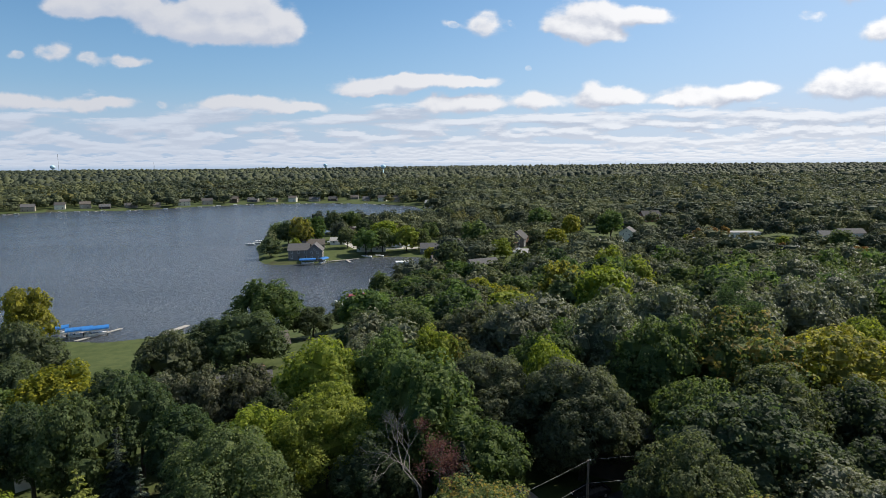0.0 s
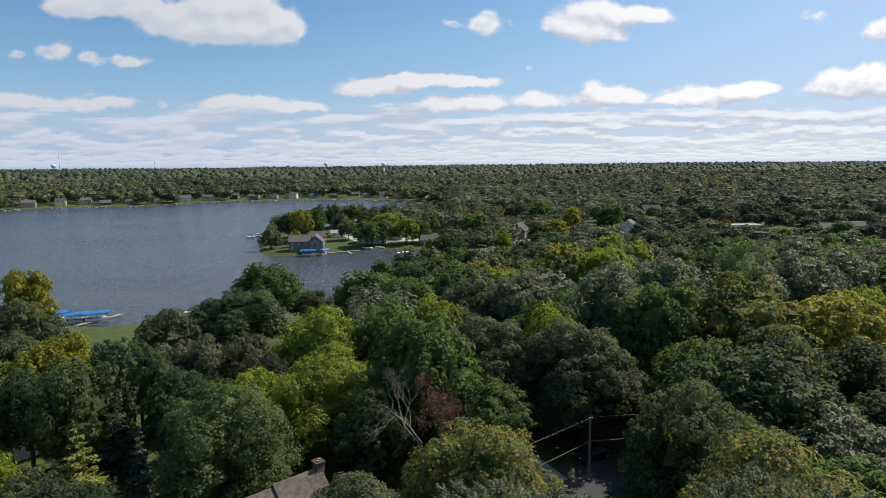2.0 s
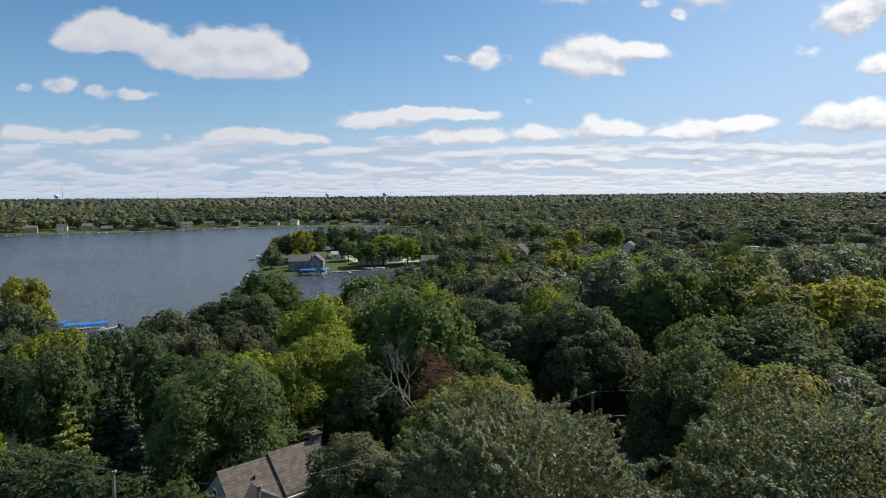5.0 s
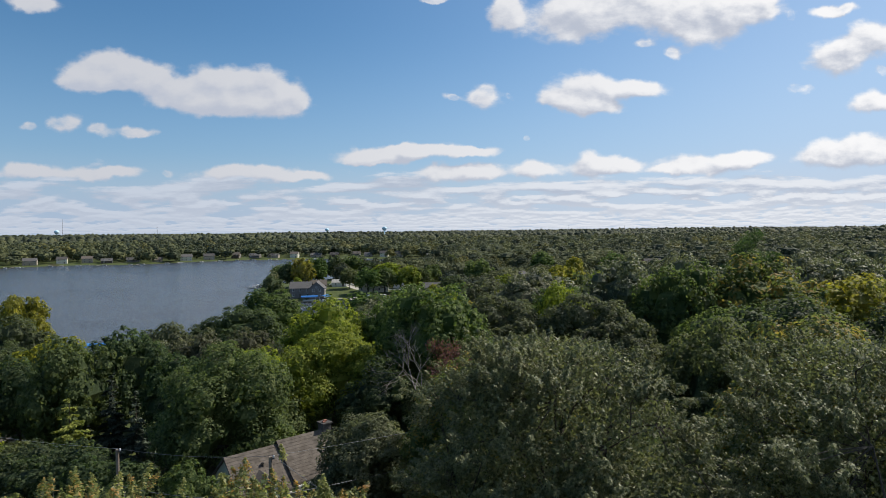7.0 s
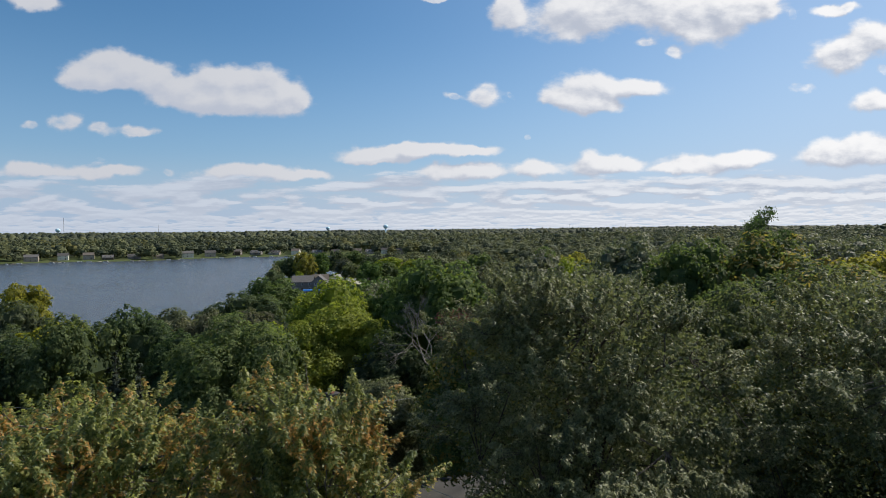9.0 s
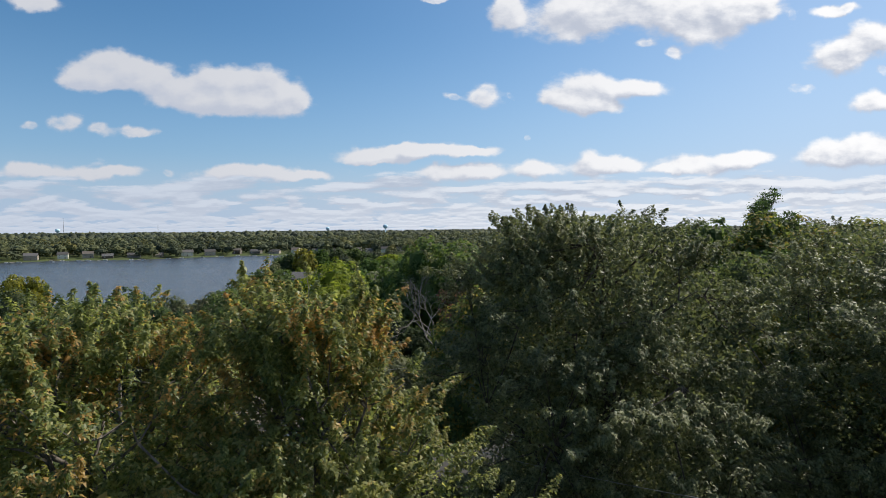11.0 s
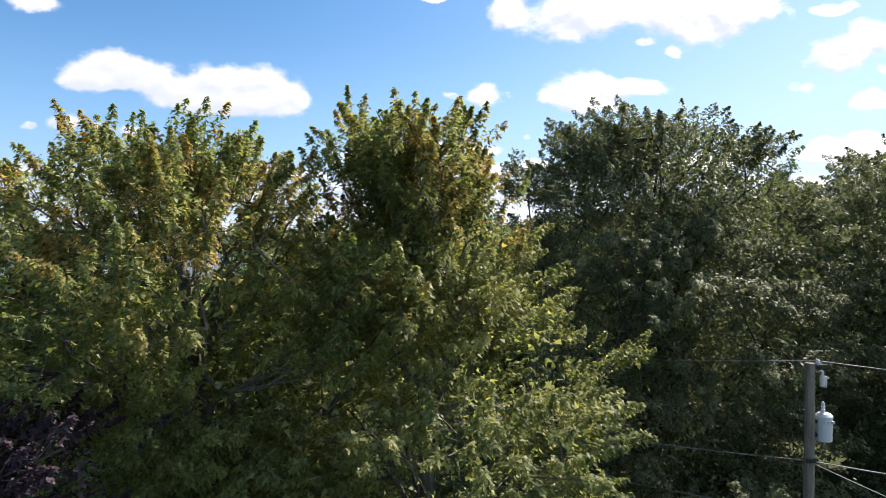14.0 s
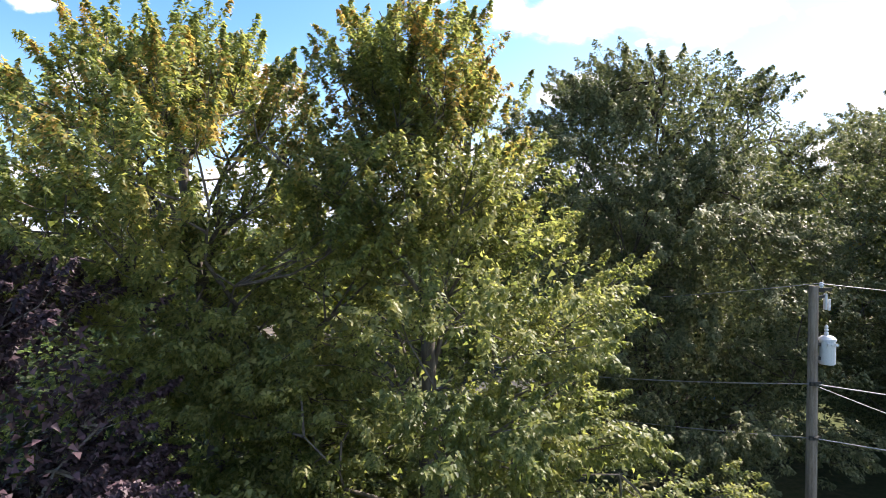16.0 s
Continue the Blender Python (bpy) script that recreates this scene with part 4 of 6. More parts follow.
def build_close_trees():
    # spreading maple, forked low, with a broad domed top
    rng, b = np.random.default_rng(31), []
    x, y = -9.7, 17.0
    g = land_at(x, y)
    h = 29.25 - g
    quads, bm, twigs = spray_tree(rng, [(0, 0, -0.4), (0.1, 0, 4.0), (0.0, 0, 22.6 - g), (-0.4, 0, 25.0 - g), (-0.7, -0.1, h - 1.5)],
                                  [(3.0, 0.2, 0, 3.4), (20.0 - g, 0, -0.2, 4.4), (22.4 - g, 0.4, -0.2, 3.0), (24.2 - g, 0.2, -0.3, 3.2), (25.0 - g, -0.6, -0.3, 4.9), (26.4 - g, -0.8, -0.3, 5.2), (27.5 - g, -0.9, -0.2, 4.4), (h - 0.6, -0.9, 0, 3.0), (h, -0.9, 0, 1.9)],
                                  3500, 125, 0.105, upright=0.62, length=0.95, limbs=34, width=0.62, fat=0.3, deep=0.3, gather=0.62, filling=9000, branches=b)
    close_tree("maple", x, y, quads, bm, "maple", MAPLE_BARK, "spreading maple turning yellow and orange at the tips", "maple", b, twigs)
    # taller maple with pointed shoots
    rng, b = np.random.default_rng(32), []
    x, y = -5.0, 17.0
    g = land_at(x, y)
    h = 29.65 - g
    quads, bm, twigs = spray_tree(rng, [(0, 0, -0.4), (0, 0, 4.0), (0.1, 0, 9.0), (0, 0, 13.0), (-0.1, 0, h - 1.2)],
                                  [(1.2, 1.0, -0.4, 5.4), (19.6 - g, 0.6, -0.3, 5.6), (21.8 - g, 0.2, -0.2, 4.9), (24.0 - g, 0.3, -0.1, 4.5), (25.6 - g, 0.1, 0, 3.5), (27.0 - g, 0.1, 0, 2.7), (28.2 - g, 0, 0, 2.0), (h, -0.2, 0, 1.5)],
                                  3500, 130, 0.105, upright=0.66, length=0.95, limbs=36, width=0.62, fat=0.3, deep=0.3, gather=0.62, filling=12000, branches=b)
    close_tree("maple", x, y, quads, bm, "maple", MAPLE_BARK, "tall maple with pointed shoots turning yellow-green", "maple", b, twigs)
    # purple-leaved maple
    rng, b = np.random.default_rng(33), []
    x, y = -11.5, 12.2
    h = 25.1 - land_at(x, y)
    quads, bm, twigs = spray_tree(rng, [(0, 0, -0.4), (0, 0, 3.0), (0.1, 0, 6.0), (0, 0, h - 1.2)],
                                  [(1.0, 0.3, 0, 2.7), (4.0, 0.3, 0, 3.3), (7.0, 0.3, 0, 3.2), (9.8, 0.1, 0, 2.9), (h - 0.8, 0, 0, 2.1), (h, 0, 0, 1.0)],
                                  1300, 110, 0.1, upright=0.4, length=0.8, limbs=22, width=0.66, gather=0.65, filling=12000, branches=b)
    close_tree("purple_maple", x, y, quads, bm, "purple", PALE_BARK, "purple-leaved maple with bare grey twigs low down", "maple", b, twigs)
    # the big oak, and its neighbours
    rng, b = np.random.default_rng(34), []
    x, y = 4.2, 27.6
    g = land_at(x, y)
    h = 31.45 - g
    quads, bm, twigs = spray_tree(rng, [(0, 0, -0.4), (0.1, 0, 3.0), (-0.1, 0, 7.0), (0.1, 0, 11.0), (-0.3, 0, h - 4.0)],
                                  [(3.2, 0, 0, 5.4), (6.0, 0.1, 0, 6.8), (24.0 - g, 0, 0, 7.0), (27.0 - g, -0.1, 0, 6.5), (28.6 - g, -0.2, 0, 6.0), (29.8 - g, -0.5, 0, 5.2), (30.7 - g, -0.7, 0, 4.1), (h, -0.8, 0, 2.8)],
                                  3600, 105, 0.12, upright=0.5, length=0.85, limbs=40, width=0.62, branches=b, girth=0.42, fat=0.42, deep=0.2, gather=0.75, filling=60000)
    close_tree("oak", x, y, quads, bm, "oak", BARK, "big dark oak with glossy leaves and a domed crown", "oak", b, twigs)
    rng, b = np.random.default_rng(36), []
    x, y = 17.2, 28.5
    h = 31.0 - land_at(x, y)
    quads, bm, twigs = spray_tree(rng, [(0, 0, -0.4), (0, 0, 3.0), (0.1, 0, 7.0), (0, 0, 11.0), (0.2, 0, h - 4.0)],
                                  [(2.6, 0, 0, 5.0), (7.0, 0, 0, 6.5), (12.0, 0, 0, 6.8), (14.2, 0, 0, 6.3), (15.8, 0, 0, 5.1), (16.9, 0.1, 0, 3.7), (h, 0.3, 0, 1.8)],
                                  2300, 90, 0.125, upright=0.5, length=0.9, limbs=32, width=0.62, branches=b, girth=0.4, fat=0.42, deep=0.2, gather=0.75, filling=42000)
    close_tree("oak", x, y, quads, bm, "oak", BARK, "dark oak with glossy leaves beside the big one", "oak", b, twigs)


def bare_tree(rng, height, spread, levels=4):
    """A dead crown of forking twigs."""
    bm = bmesh.new()
    ends = []

    def grow(p, way, size, thick, level):
        q = p + way * size
        bend = p + way * size * 0.5 + Vector(rng.normal(size=3) * size * 0.07)
        tube(bm, [tuple(p), tuple(bend), tuple(q)], [thick, thick * 0.8, thick * 0.55], 5 if level > 1 else 4)
        if level == 0:
            ends.append(q)
            return
        for _ in range(3 if level > 1 else 4):
            side = Vector(rng.normal(size=3)) * spread
            grow(q, (way + side + Vector((0, 0, 0.12))).normalized(), size * rng.uniform(0.55, 0.8), thick * 0.55, level - 1)

    grow(Vector((0, 0, -0.3)), Vector((0.03, 0, 1)), height * 0.36, height * 0.014, levels)
    return bm, ends


def build_dead_tree():
    rng = np.random.default_rng(40)
    x, y = -2.2, 59.5
    h = 27.2 - land_at(x, y)
    bm, ends = bare_tree(rng, h, 0.5, 5)
    ob = thing("dead_tree", pose(x, y, land_at(x, y) - 0.05), "half-dead grey tree with bare twigs and a few russet leaves", "tree")
    part("trunk", bm, PALE_BARK, ob)
    pick = [e for e in ends if e.x > 0.2]
    c = np.array([tuple(pick[k]) for k in rng.integers(0, len(pick), 2600)]) + rng.normal(size=(2600, 3)) * 0.4
    link_mesh("crown", quads_mesh("crown", leaf_quads(rng, c, rng.normal(size=(2600, 3)) + (0, 0, 0.6), 0.2, 0.13, 0.2)), LEAF["russet"], ob)
    TREES.append((x, y, 3.0))


def build_thin_tree():
    """The sparse tree that stands above the woods."""
    rng = np.random.default_rng(43)
    x, y = 42.2, 86.0
    h = 35.6 - land_at(x, y)
    bm, ends = bare_tree(rng, h, 0.44, 5)
    tall, wide = max(e.z for e in ends), max(abs(e.x) for e in ends)
    fit = Matrix.Diagonal((3.9 / wide, 3.9 / wide, h / tall, 1.0))
    bm.transform(fit)
    ends = [fit @ e for e in ends]
    ob = thing("tree", pose(x, y, land_at(x, y) - 0.05), "tall thin-crowned tree standing above the others", "tree")
    part("trunk", bm, BARK, ob)
    c = np.array([tuple(ends[k]) for k in rng.integers(0, len(ends), 7000)]) + rng.normal(size=(7000, 3)) * (0.34, 0.34, 0.2)
    link_mesh("crown", quads_mesh("crown", leaf_quads(rng, c, rng.normal(size=(7000, 3)) + (0, 0, 0.6), 0.26, 0.17, 0.2)), LEAF["deep"], ob)
    TREES.append((x, y, 3.0))


build_close_trees()
build_dead_tree()
build_thin_tree()

# trees that can be told apart, and four unseen ones added for shade: kind, x, y, crown top above the lake, crown radius
top("tinged", 2.5, 44.5, 27.9, 6.4, 0)
top("tinged", 20.5, 36.0, 31.0, 7.0, 0)
top("bright", -13.4, 71.0, 25.8, 6.8, 0)
top("fresh", -21.6, 60.0, 25.4, 6.9, 0)
top("grey", -7.2, 48.5, 22.3, 4.8, 0)
top("grey", 7.0, 76.0, 28.2, 7.2, 0)
top("grey", 16.6, 70.5, 28.7, 7.2, 0)
top("olive", 21.4, 50.0, 28.6, 5.8, 0)
for row in (("bright", 13.6, 77, 29.6, 4.4), ("bright", -17.4, 88, 27.3, 7.2), ("green", -7.4, 89, 27.6, 5.8), ("bright", -1.6, 90.5, 28.0, 4.4), ("tinged", 2.2, 92, 26.2, 3.4),
            ("green", 29.0, 80, 31.9, 6.4), ("tinged", 38.8, 79, 32.7, 8.2), ("olive", 37.5, 68, 28.6, 6.4), ("yellow", 51.5, 79, 29.8, 7.4), ("deep", 47, 67, 27.5, 6.0),
            ("green", 28.5, 67, 28.0, 5.0), ("oak", 24.5, 89, 32.6, 6.6), ("oak", 36, 99, 32.2, 7.2), ("oak", 48.5, 98, 32.6, 7.4), ("oak", 61, 105, 32.0, 7.2), ("oak", 73, 112, 31.6, 7.4), ("oak", 86, 121, 31.0, 7.6)):
    top(*row)
for row in (("oak", 12.5, 100, 30.0, 7.0), ("grey", 4, 106, 28.0, 6.6), ("green", -6, 112, 26.5, 6.2), ("bright", 63, 91, 28.4, 4.4), ("green", 68, 78, 27.5, 6.5), ("oak", 92, 157, 28.0, 8.0)):
    top(*row)
for row in (("grey", -28.5, 92, 22.2, 5.5), ("grey", -36.0, 90, 22.4, 5.0), ("deep", -23.0, 80, 22.0, 4.8), ("deep", -52.5, 95, 20.6, 6.1), ("yellow", -64.7, 100, 19.4, 6.9), ("deep", -57, 82, 20.5, 5.4),
            ("olive", -47, 77, 23.5, 6.0), ("deep", -42.5, 84, 23.8, 5.2), ("deep", -34, 78, 21.5, 4.6), ("deep", -30, 70, 20.5, 4.0), ("olive", -62, 70, 18.5, 5.5)):
    top(*row)
for row in (("green", -47.5, 166, 21.2, 9.6), ("willow", -43, 133, 20.9, 9.0), ("deep", -52.5, 140, 17.5, 6.5), ("willow", -57, 126, 18.4, 7.0), ("yellow", -111, 163, 20.7, 6.5),
            ("willow", -90, 128, 20.0, 8.5), ("willow", -80, 112, 17.0, 6.5), ("willow", -36, 168, 13.0, 6.0), ("olive", -27, 176, 13.5, 5.6), ("olive", -18, 186, 14.5, 6.0)):
    top(*row)
# those at x 25, 33, 28, 40 stand out of view, added to block sun
for row in (("deep", 10.5, 38.5, 24.0, 5.0), ("deep", 25, 24.5, 31.0, 6.5), ("oak", 33, 31, 30.0, 6.5), ("oak", 28, 16, 30.0, 6.5), ("deep", 40, 38, 27.0, 6.5), ("deep", 27.5, 33.5, 26.5, 5.5), ("green", 30, 42, 26.0, 6.0), ("oak", 34, 50, 26.5, 6.0), 
            ("deep", -28, 49, 19.0, 4.6), ("deep", -33, 54, 18.5, 4.6), ("fresh", -20.5, 47.5, 18.6, 3.4), ("deep", -38, 56, 17.5, 4.5), ("olive", -44, 62, 15.5, 4.0), ("grey", -10, 30, 21.5, 4.6), ("deep", -17, 32, 20.5, 4.6),
            ("deep", -24, 36, 19.5, 4.8), ("green", -31, 42, 18.5, 4.8)):
    top(*row)
for row in (("olive", 58, 88, 27.0, 6.5), ("green", 50, 60, 25, 5.6), ("deep", 40, 56, 25.5, 5.5), ("grey", 60, 70, 25, 6.0)):
    top(*row)
# the peninsula and the shore beside it
for row in (("willow", -97, 345, 12.5, 6.5), ("yellow", -86, 372, 21.5, 7.0), ("green", -80, 384, 20.5, 8.5), ("deep", -95, 380, 19, 8.0), ("green", -104, 392, 17, 7.5), ("deep", -90, 402, 19, 8.0), ("russet", -62, 418, 11, 4.0), ("deep", -78, 440, 20.5, 7.5),
            ("green", -66, 446, 20, 8.0), ("green", -44, 352, 16.5, 8.0), ("bright", -36, 388, 17, 8.5), ("bright", -21, 362, 17, 8.5), ("green", -35, 360, 16, 7.5), ("olive", -58, 374, 15, 6.0), ("deep", -52, 412, 17, 7.0), ("green", -14, 366, 15, 6.5), ("bright", -84, 352, 11, 3.8), ("green", -8, 398, 15, 6.5)):
    top(*row, 2)
for row in (("willow", 4, 296, 15.5, 8.0), ("willow", -8, 272, 11, 5.0), ("yellow", -6, 322, 9, 4.0), ("bright", 30, 316, 14, 6.5), ("green", 19, 346, 21, 8.5), ("yellow", 60, 325, 18, 7.0), ("yellow", 84, 400, 19, 7.0),
            ("green", 110, 402, 22, 9.0), ("deep", 52, 340, 15, 5.0), ("olive", 48, 302, 14, 6.0), ("gold", 70, 312, 9, 4.0), ("green", 68, 432, 22, 8.5), ("olive", 3, 480, 19, 8.0)):
    top(*row, 2)
for row in (("gold", 176, 318, 10, 3.4), ("gold", 205, 300, 10, 3.8), ("gold", 160, 385, 11, 3.6), ("gold", 172, 392, 11, 3.8), ("gold", 182, 396, 11, 3.4), ("bright", 192, 345, 10, 4.0), ("russet", 128, 262, 14, 6.5),
            ("willow", 118, 275, 14, 7.0), ("bright", 140, 350, 11, 4.0), ("green", 215, 330, 15, 7.0)):
    top(*row, 2)
conifer_tree("spruce", 2.1, 56, 12.8, 2.0)
conifer_tree("spruce", -40.6, 74.5, 19.6 - land_at(-40.6, 74.5), 2.8)
conifer_tree("blue_spruce", -31.5, 62, 11.5, 2.3)
conifer_tree("pine", -39.4, 64.2, 19.5 - land_at(-39.4, 64.2), 4.0)


# ---------------------------------------------------------------- roads and yards
def drape(name, line, width, mat, label, category, lift=0.07, steps=26):
    """A strip of paving laid along a line on the ground, with a thickness."""
    pts = np.array(line, float)
    t = np.linspace(0, len(pts) - 1, steps)
    x, y = np.interp(t, range(len(pts)), pts[:, 0]), np.interp(t, range(len(pts)), pts[:, 1])
    dx, dy = np.gradient(x), np.gradient(y)
    size = np.hypot(dx, dy)
    nx, ny = -dy / size, dx / size
    bm = bmesh.new()
    rows = []
    across = np.linspace(-0.5, 0.5, 5)
    for k in range(steps):
        px, py = x[k] + nx[k] * width * across, y[k] + ny[k] * width * across
        z = land(px, py) + lift
        rows.append([bm.verts.new(p) for p in zip(px, py, z)])
    for a, b in zip(rows, rows[1:]):
        for k in range(4):
            bm.faces.new((a[k], b[k], b[k + 1], a[k + 1]))
    CLEAR.extend((float(a), float(b), width * 0.5 + 0.5) for a, b in zip(x[::2], y[::2]))
    edge = [e for e in bm.edges if e.is_boundary]
    low = bmesh.ops.extrude_edge_only(bm, edges=edge)
    bmesh.ops.translate(bm, vec=(0, 0, -0.25), verts=[v for v in low["geom"] if isinstance(v, bmesh.types.BMVert)])
    bmesh.ops.recalc_face_normals(bm, faces=bm.faces)
    return tagged(part(name, bm, mat), label, category, kind="structure")


drape("road", [(-20, 36), (0, 52), (12, 60), (24, 66), (40, 72), (70, 80), (120, 95)], 6.5, ASPHALT, "shaded asphalt street under the trees", "road")
drape("driveway", [(7.2, 71.5), (9.8, 66.2), (12, 61.5)], 2.6, CONCRETE, "pale concrete driveway", "driveway", 0.09, 10)
drape("road_south", [(26, 40), (40, 22), (60, 12), (90, 4)], 6.0, ASPHALT, "asphalt side street", "road")
drape("parking", [(150, 362), (168, 366), (186, 372)], 16, CONCRETE, "pale concrete parking lot", "parking lot", 0.1)
drape("parking_lot", [(160, 322), (176, 310), (200, 296)], 22, CONCRETE, "pale worn parking lot", "parking lot", 0.1)
drape("road_east", [(130, 340), (160, 336), (200, 320), (240, 290), (330, 230)], 9, ASPHALT, "asphalt road past the shops", "road", 0.08)
drape("road_peninsula", [(-64, 398), (-52, 372), (-30, 372), (0, 375), (40, 350), (100, 352)], 5, CONCRETE, "pale lane along the peninsula", "road", 0.08)
drape("field", [(-420, 1130), (-250, 1150)], 60, STUBBLE, "brown harvested field", "field", 0.3)
drape("farm_field", [(-900, 1250), (-800, 1260)], 70, STUBBLE, "brown harvested field", "field", 0.3)
drape("lawn_bank", [(-140, 852), (-118, 880), (-112, 910)], 22, GROUND, "mown lawn bank above the lake", "lawn", 0.3)


# ---------------------------------------------------------------- houses
def gable_bm(w, d, wall, roof):
    """Walls of a gabled house, ridge along x."""
    bm = bmesh.new()
    a, b = w / 2, d / 2
    low = [bm.verts.new(p) for p in ((-a, -b, -1.5), (a, -b, -1.5), (a, b, -1.5), (-a, b, -1.5))]
    high = [bm.verts.new(p) for p in ((-a, -b, wall), (a, -b, wall), (a, b, wall), (-a, b, wall))]
    peak = [bm.verts.new((-a, 0, wall + roof)), bm.verts.new((a, 0, wall + roof))]
    bm.faces.new((low[0], low[1], high[1], high[0]))
    bm.faces.new((low[2], low[3], high[3], high[2]))
    bm.faces.new((low[1], low[2], high[2], peak[1], high[1]))
    bm.faces.new((low[3], low[0], high[0], peak[0], high[3]))
    bm.faces.new(low[::-1])
    bm.faces.new((high[0], high[1], peak[1], peak[0]))
    bm.faces.new((high[2], high[3], peak[0], peak[1]))
    return bm


def roof_bm(w, d, wall, roof, over=0.45, thick=0.18):
    bm = bmesh.new()
    a, b = w / 2 + over, d / 2 + over
    drop = roof * over / (d / 2)
    for s in (1, -1):
        pts = [(-a, s * b, wall - drop), (a, s * b, wall - drop), (a, 0, wall + roof), (-a, 0, wall + roof)]
        lo = [bm.verts.new((x, y, z + 0.03)) for x, y, z in pts]
        hi = [bm.verts.new((x, y, z + thick)) for x, y, z in pts]
        bm.faces.new(lo)
        bm.faces.new(hi)
        for k in range(4):
            bm.faces.new((lo[k], lo[(k + 1) % 4], hi[(k + 1) % 4], hi[k]))
    bmesh.ops.recalc_face_normals(bm, faces=bm.faces)
    return bm


FRAME_SHAPES, PANE_SHAPES = {}, {}


def window(parent, x, y, z, turn, w=1.0, h=1.3):
    """A window set on a wall: a white frame and dark glass."""
    key = (w, h)
    if key not in FRAME_SHAPES:
        t = 0.10
        f = part("window", boxed((-w / 2, -0.06, 0, -w / 2 + t, 0.05, h), (w / 2 - t, -0.06, 0, w / 2, 0.05, h), (-w / 2, -0.06, h - t, w / 2, 0.05, h),
                                 (-w / 2 - 0.05, -0.12, -0.06, w / 2 + 0.05, 0.05, t * 0.6), (-w / 2, -0.04, h / 2 - 0.03, w / 2, 0.03, h / 2 + 0.03)), WHITE_PAINT)
        p = part("pane", boxed((-w / 2 + 0.06, -0.02, 0.05, w / 2 - 0.06, 0.02, h - 0.06)), GLASS)
        FRAME_SHAPES[key], PANE_SHAPES[key] = f.data, p.data
    else:
        f, p = new("window", FRAME_SHAPES[key]), new("pane", PANE_SHAPES[key])
    f.parent, p.parent = parent, f
    f.matrix_basis = pose(x, y, z, 0, 0, turn)
    return f


def house(x, y, turn, w, d, wall, roof, wall_mat, roof_mat, label, rows=1, chimney=False, per=3.4, door=True, group="", z=None):
    ob = thing("house", pose(x, y, land_at(x, y) if z is None else z, 0, 0, turn), label, "house", group)
    part("wall", gable_bm(w, d, wall, roof), wall_mat, ob)
    part("roof", roof_bm(w, d, wall, roof), roof_mat, ob)
    CLEAR.append((x, y, max(w, d) * 0.5))
    if 200 < y < 700:
        CLEAR.extend(((x - x / y * 9, y - 9, 7.0), (x - x / y * 19, y - 19, 5.0)))
    elif y >= 700:
        CLEAR.extend((x - x / y * d, y - d, 5.0) for d in (12, 24, 36))
    n = max(1, int(w / per))
    for row in range(rows):
        zz = 1.0 + 2.75 * row
        for k in range(n):
            xx = (k + 0.5) / n * w - w / 2
            if not (door and row == 0 and k == n // 2):
                window(ob, xx, -d / 2 - 0.03, zz, 0)
        for s, turn_w in ((1, 90), (-1, -90)):
            for yy in ((-d / 5, d / 5) if d > 6 else (0,)):
                window(ob, s * (w / 2 + 0.03), yy, zz, turn_w)
    if roof > 2.2:
        for s, turn_w in ((1, 90), (-1, -90)):
            window(ob, s * (w / 2 + 0.03), 0, wall + 0.2, turn_w, 0.8, 1.0)
    if door:
        xx = (n // 2 + 0.5) / n * w - w / 2
        dd = part("door", boxed((xx - 0.48, -d / 2 - 0.07, 0.1, xx + 0.48, -d / 2 - 0.005, 2.15), bevel=0.015), BROWN_SIDING, ob)
        part("handle", boxed((xx + 0.34, -d / 2 - 0.13, 1.05, xx + 0.42, -d / 2 - 0.06, 1.15)), DARK_METAL, dd)
    if chimney:
        c = part("chimney", boxed((w * 0.32, -0.4, wall * 0.8, w * 0.32 + 0.8, 0.4, wall + roof + 0.9), (w * 0.32 - 0.08, -0.48, wall + roof + 0.9, w * 0.32 + 0.88, 0.48, wall + roof + 1.05)), BRICK, ob)
    return ob


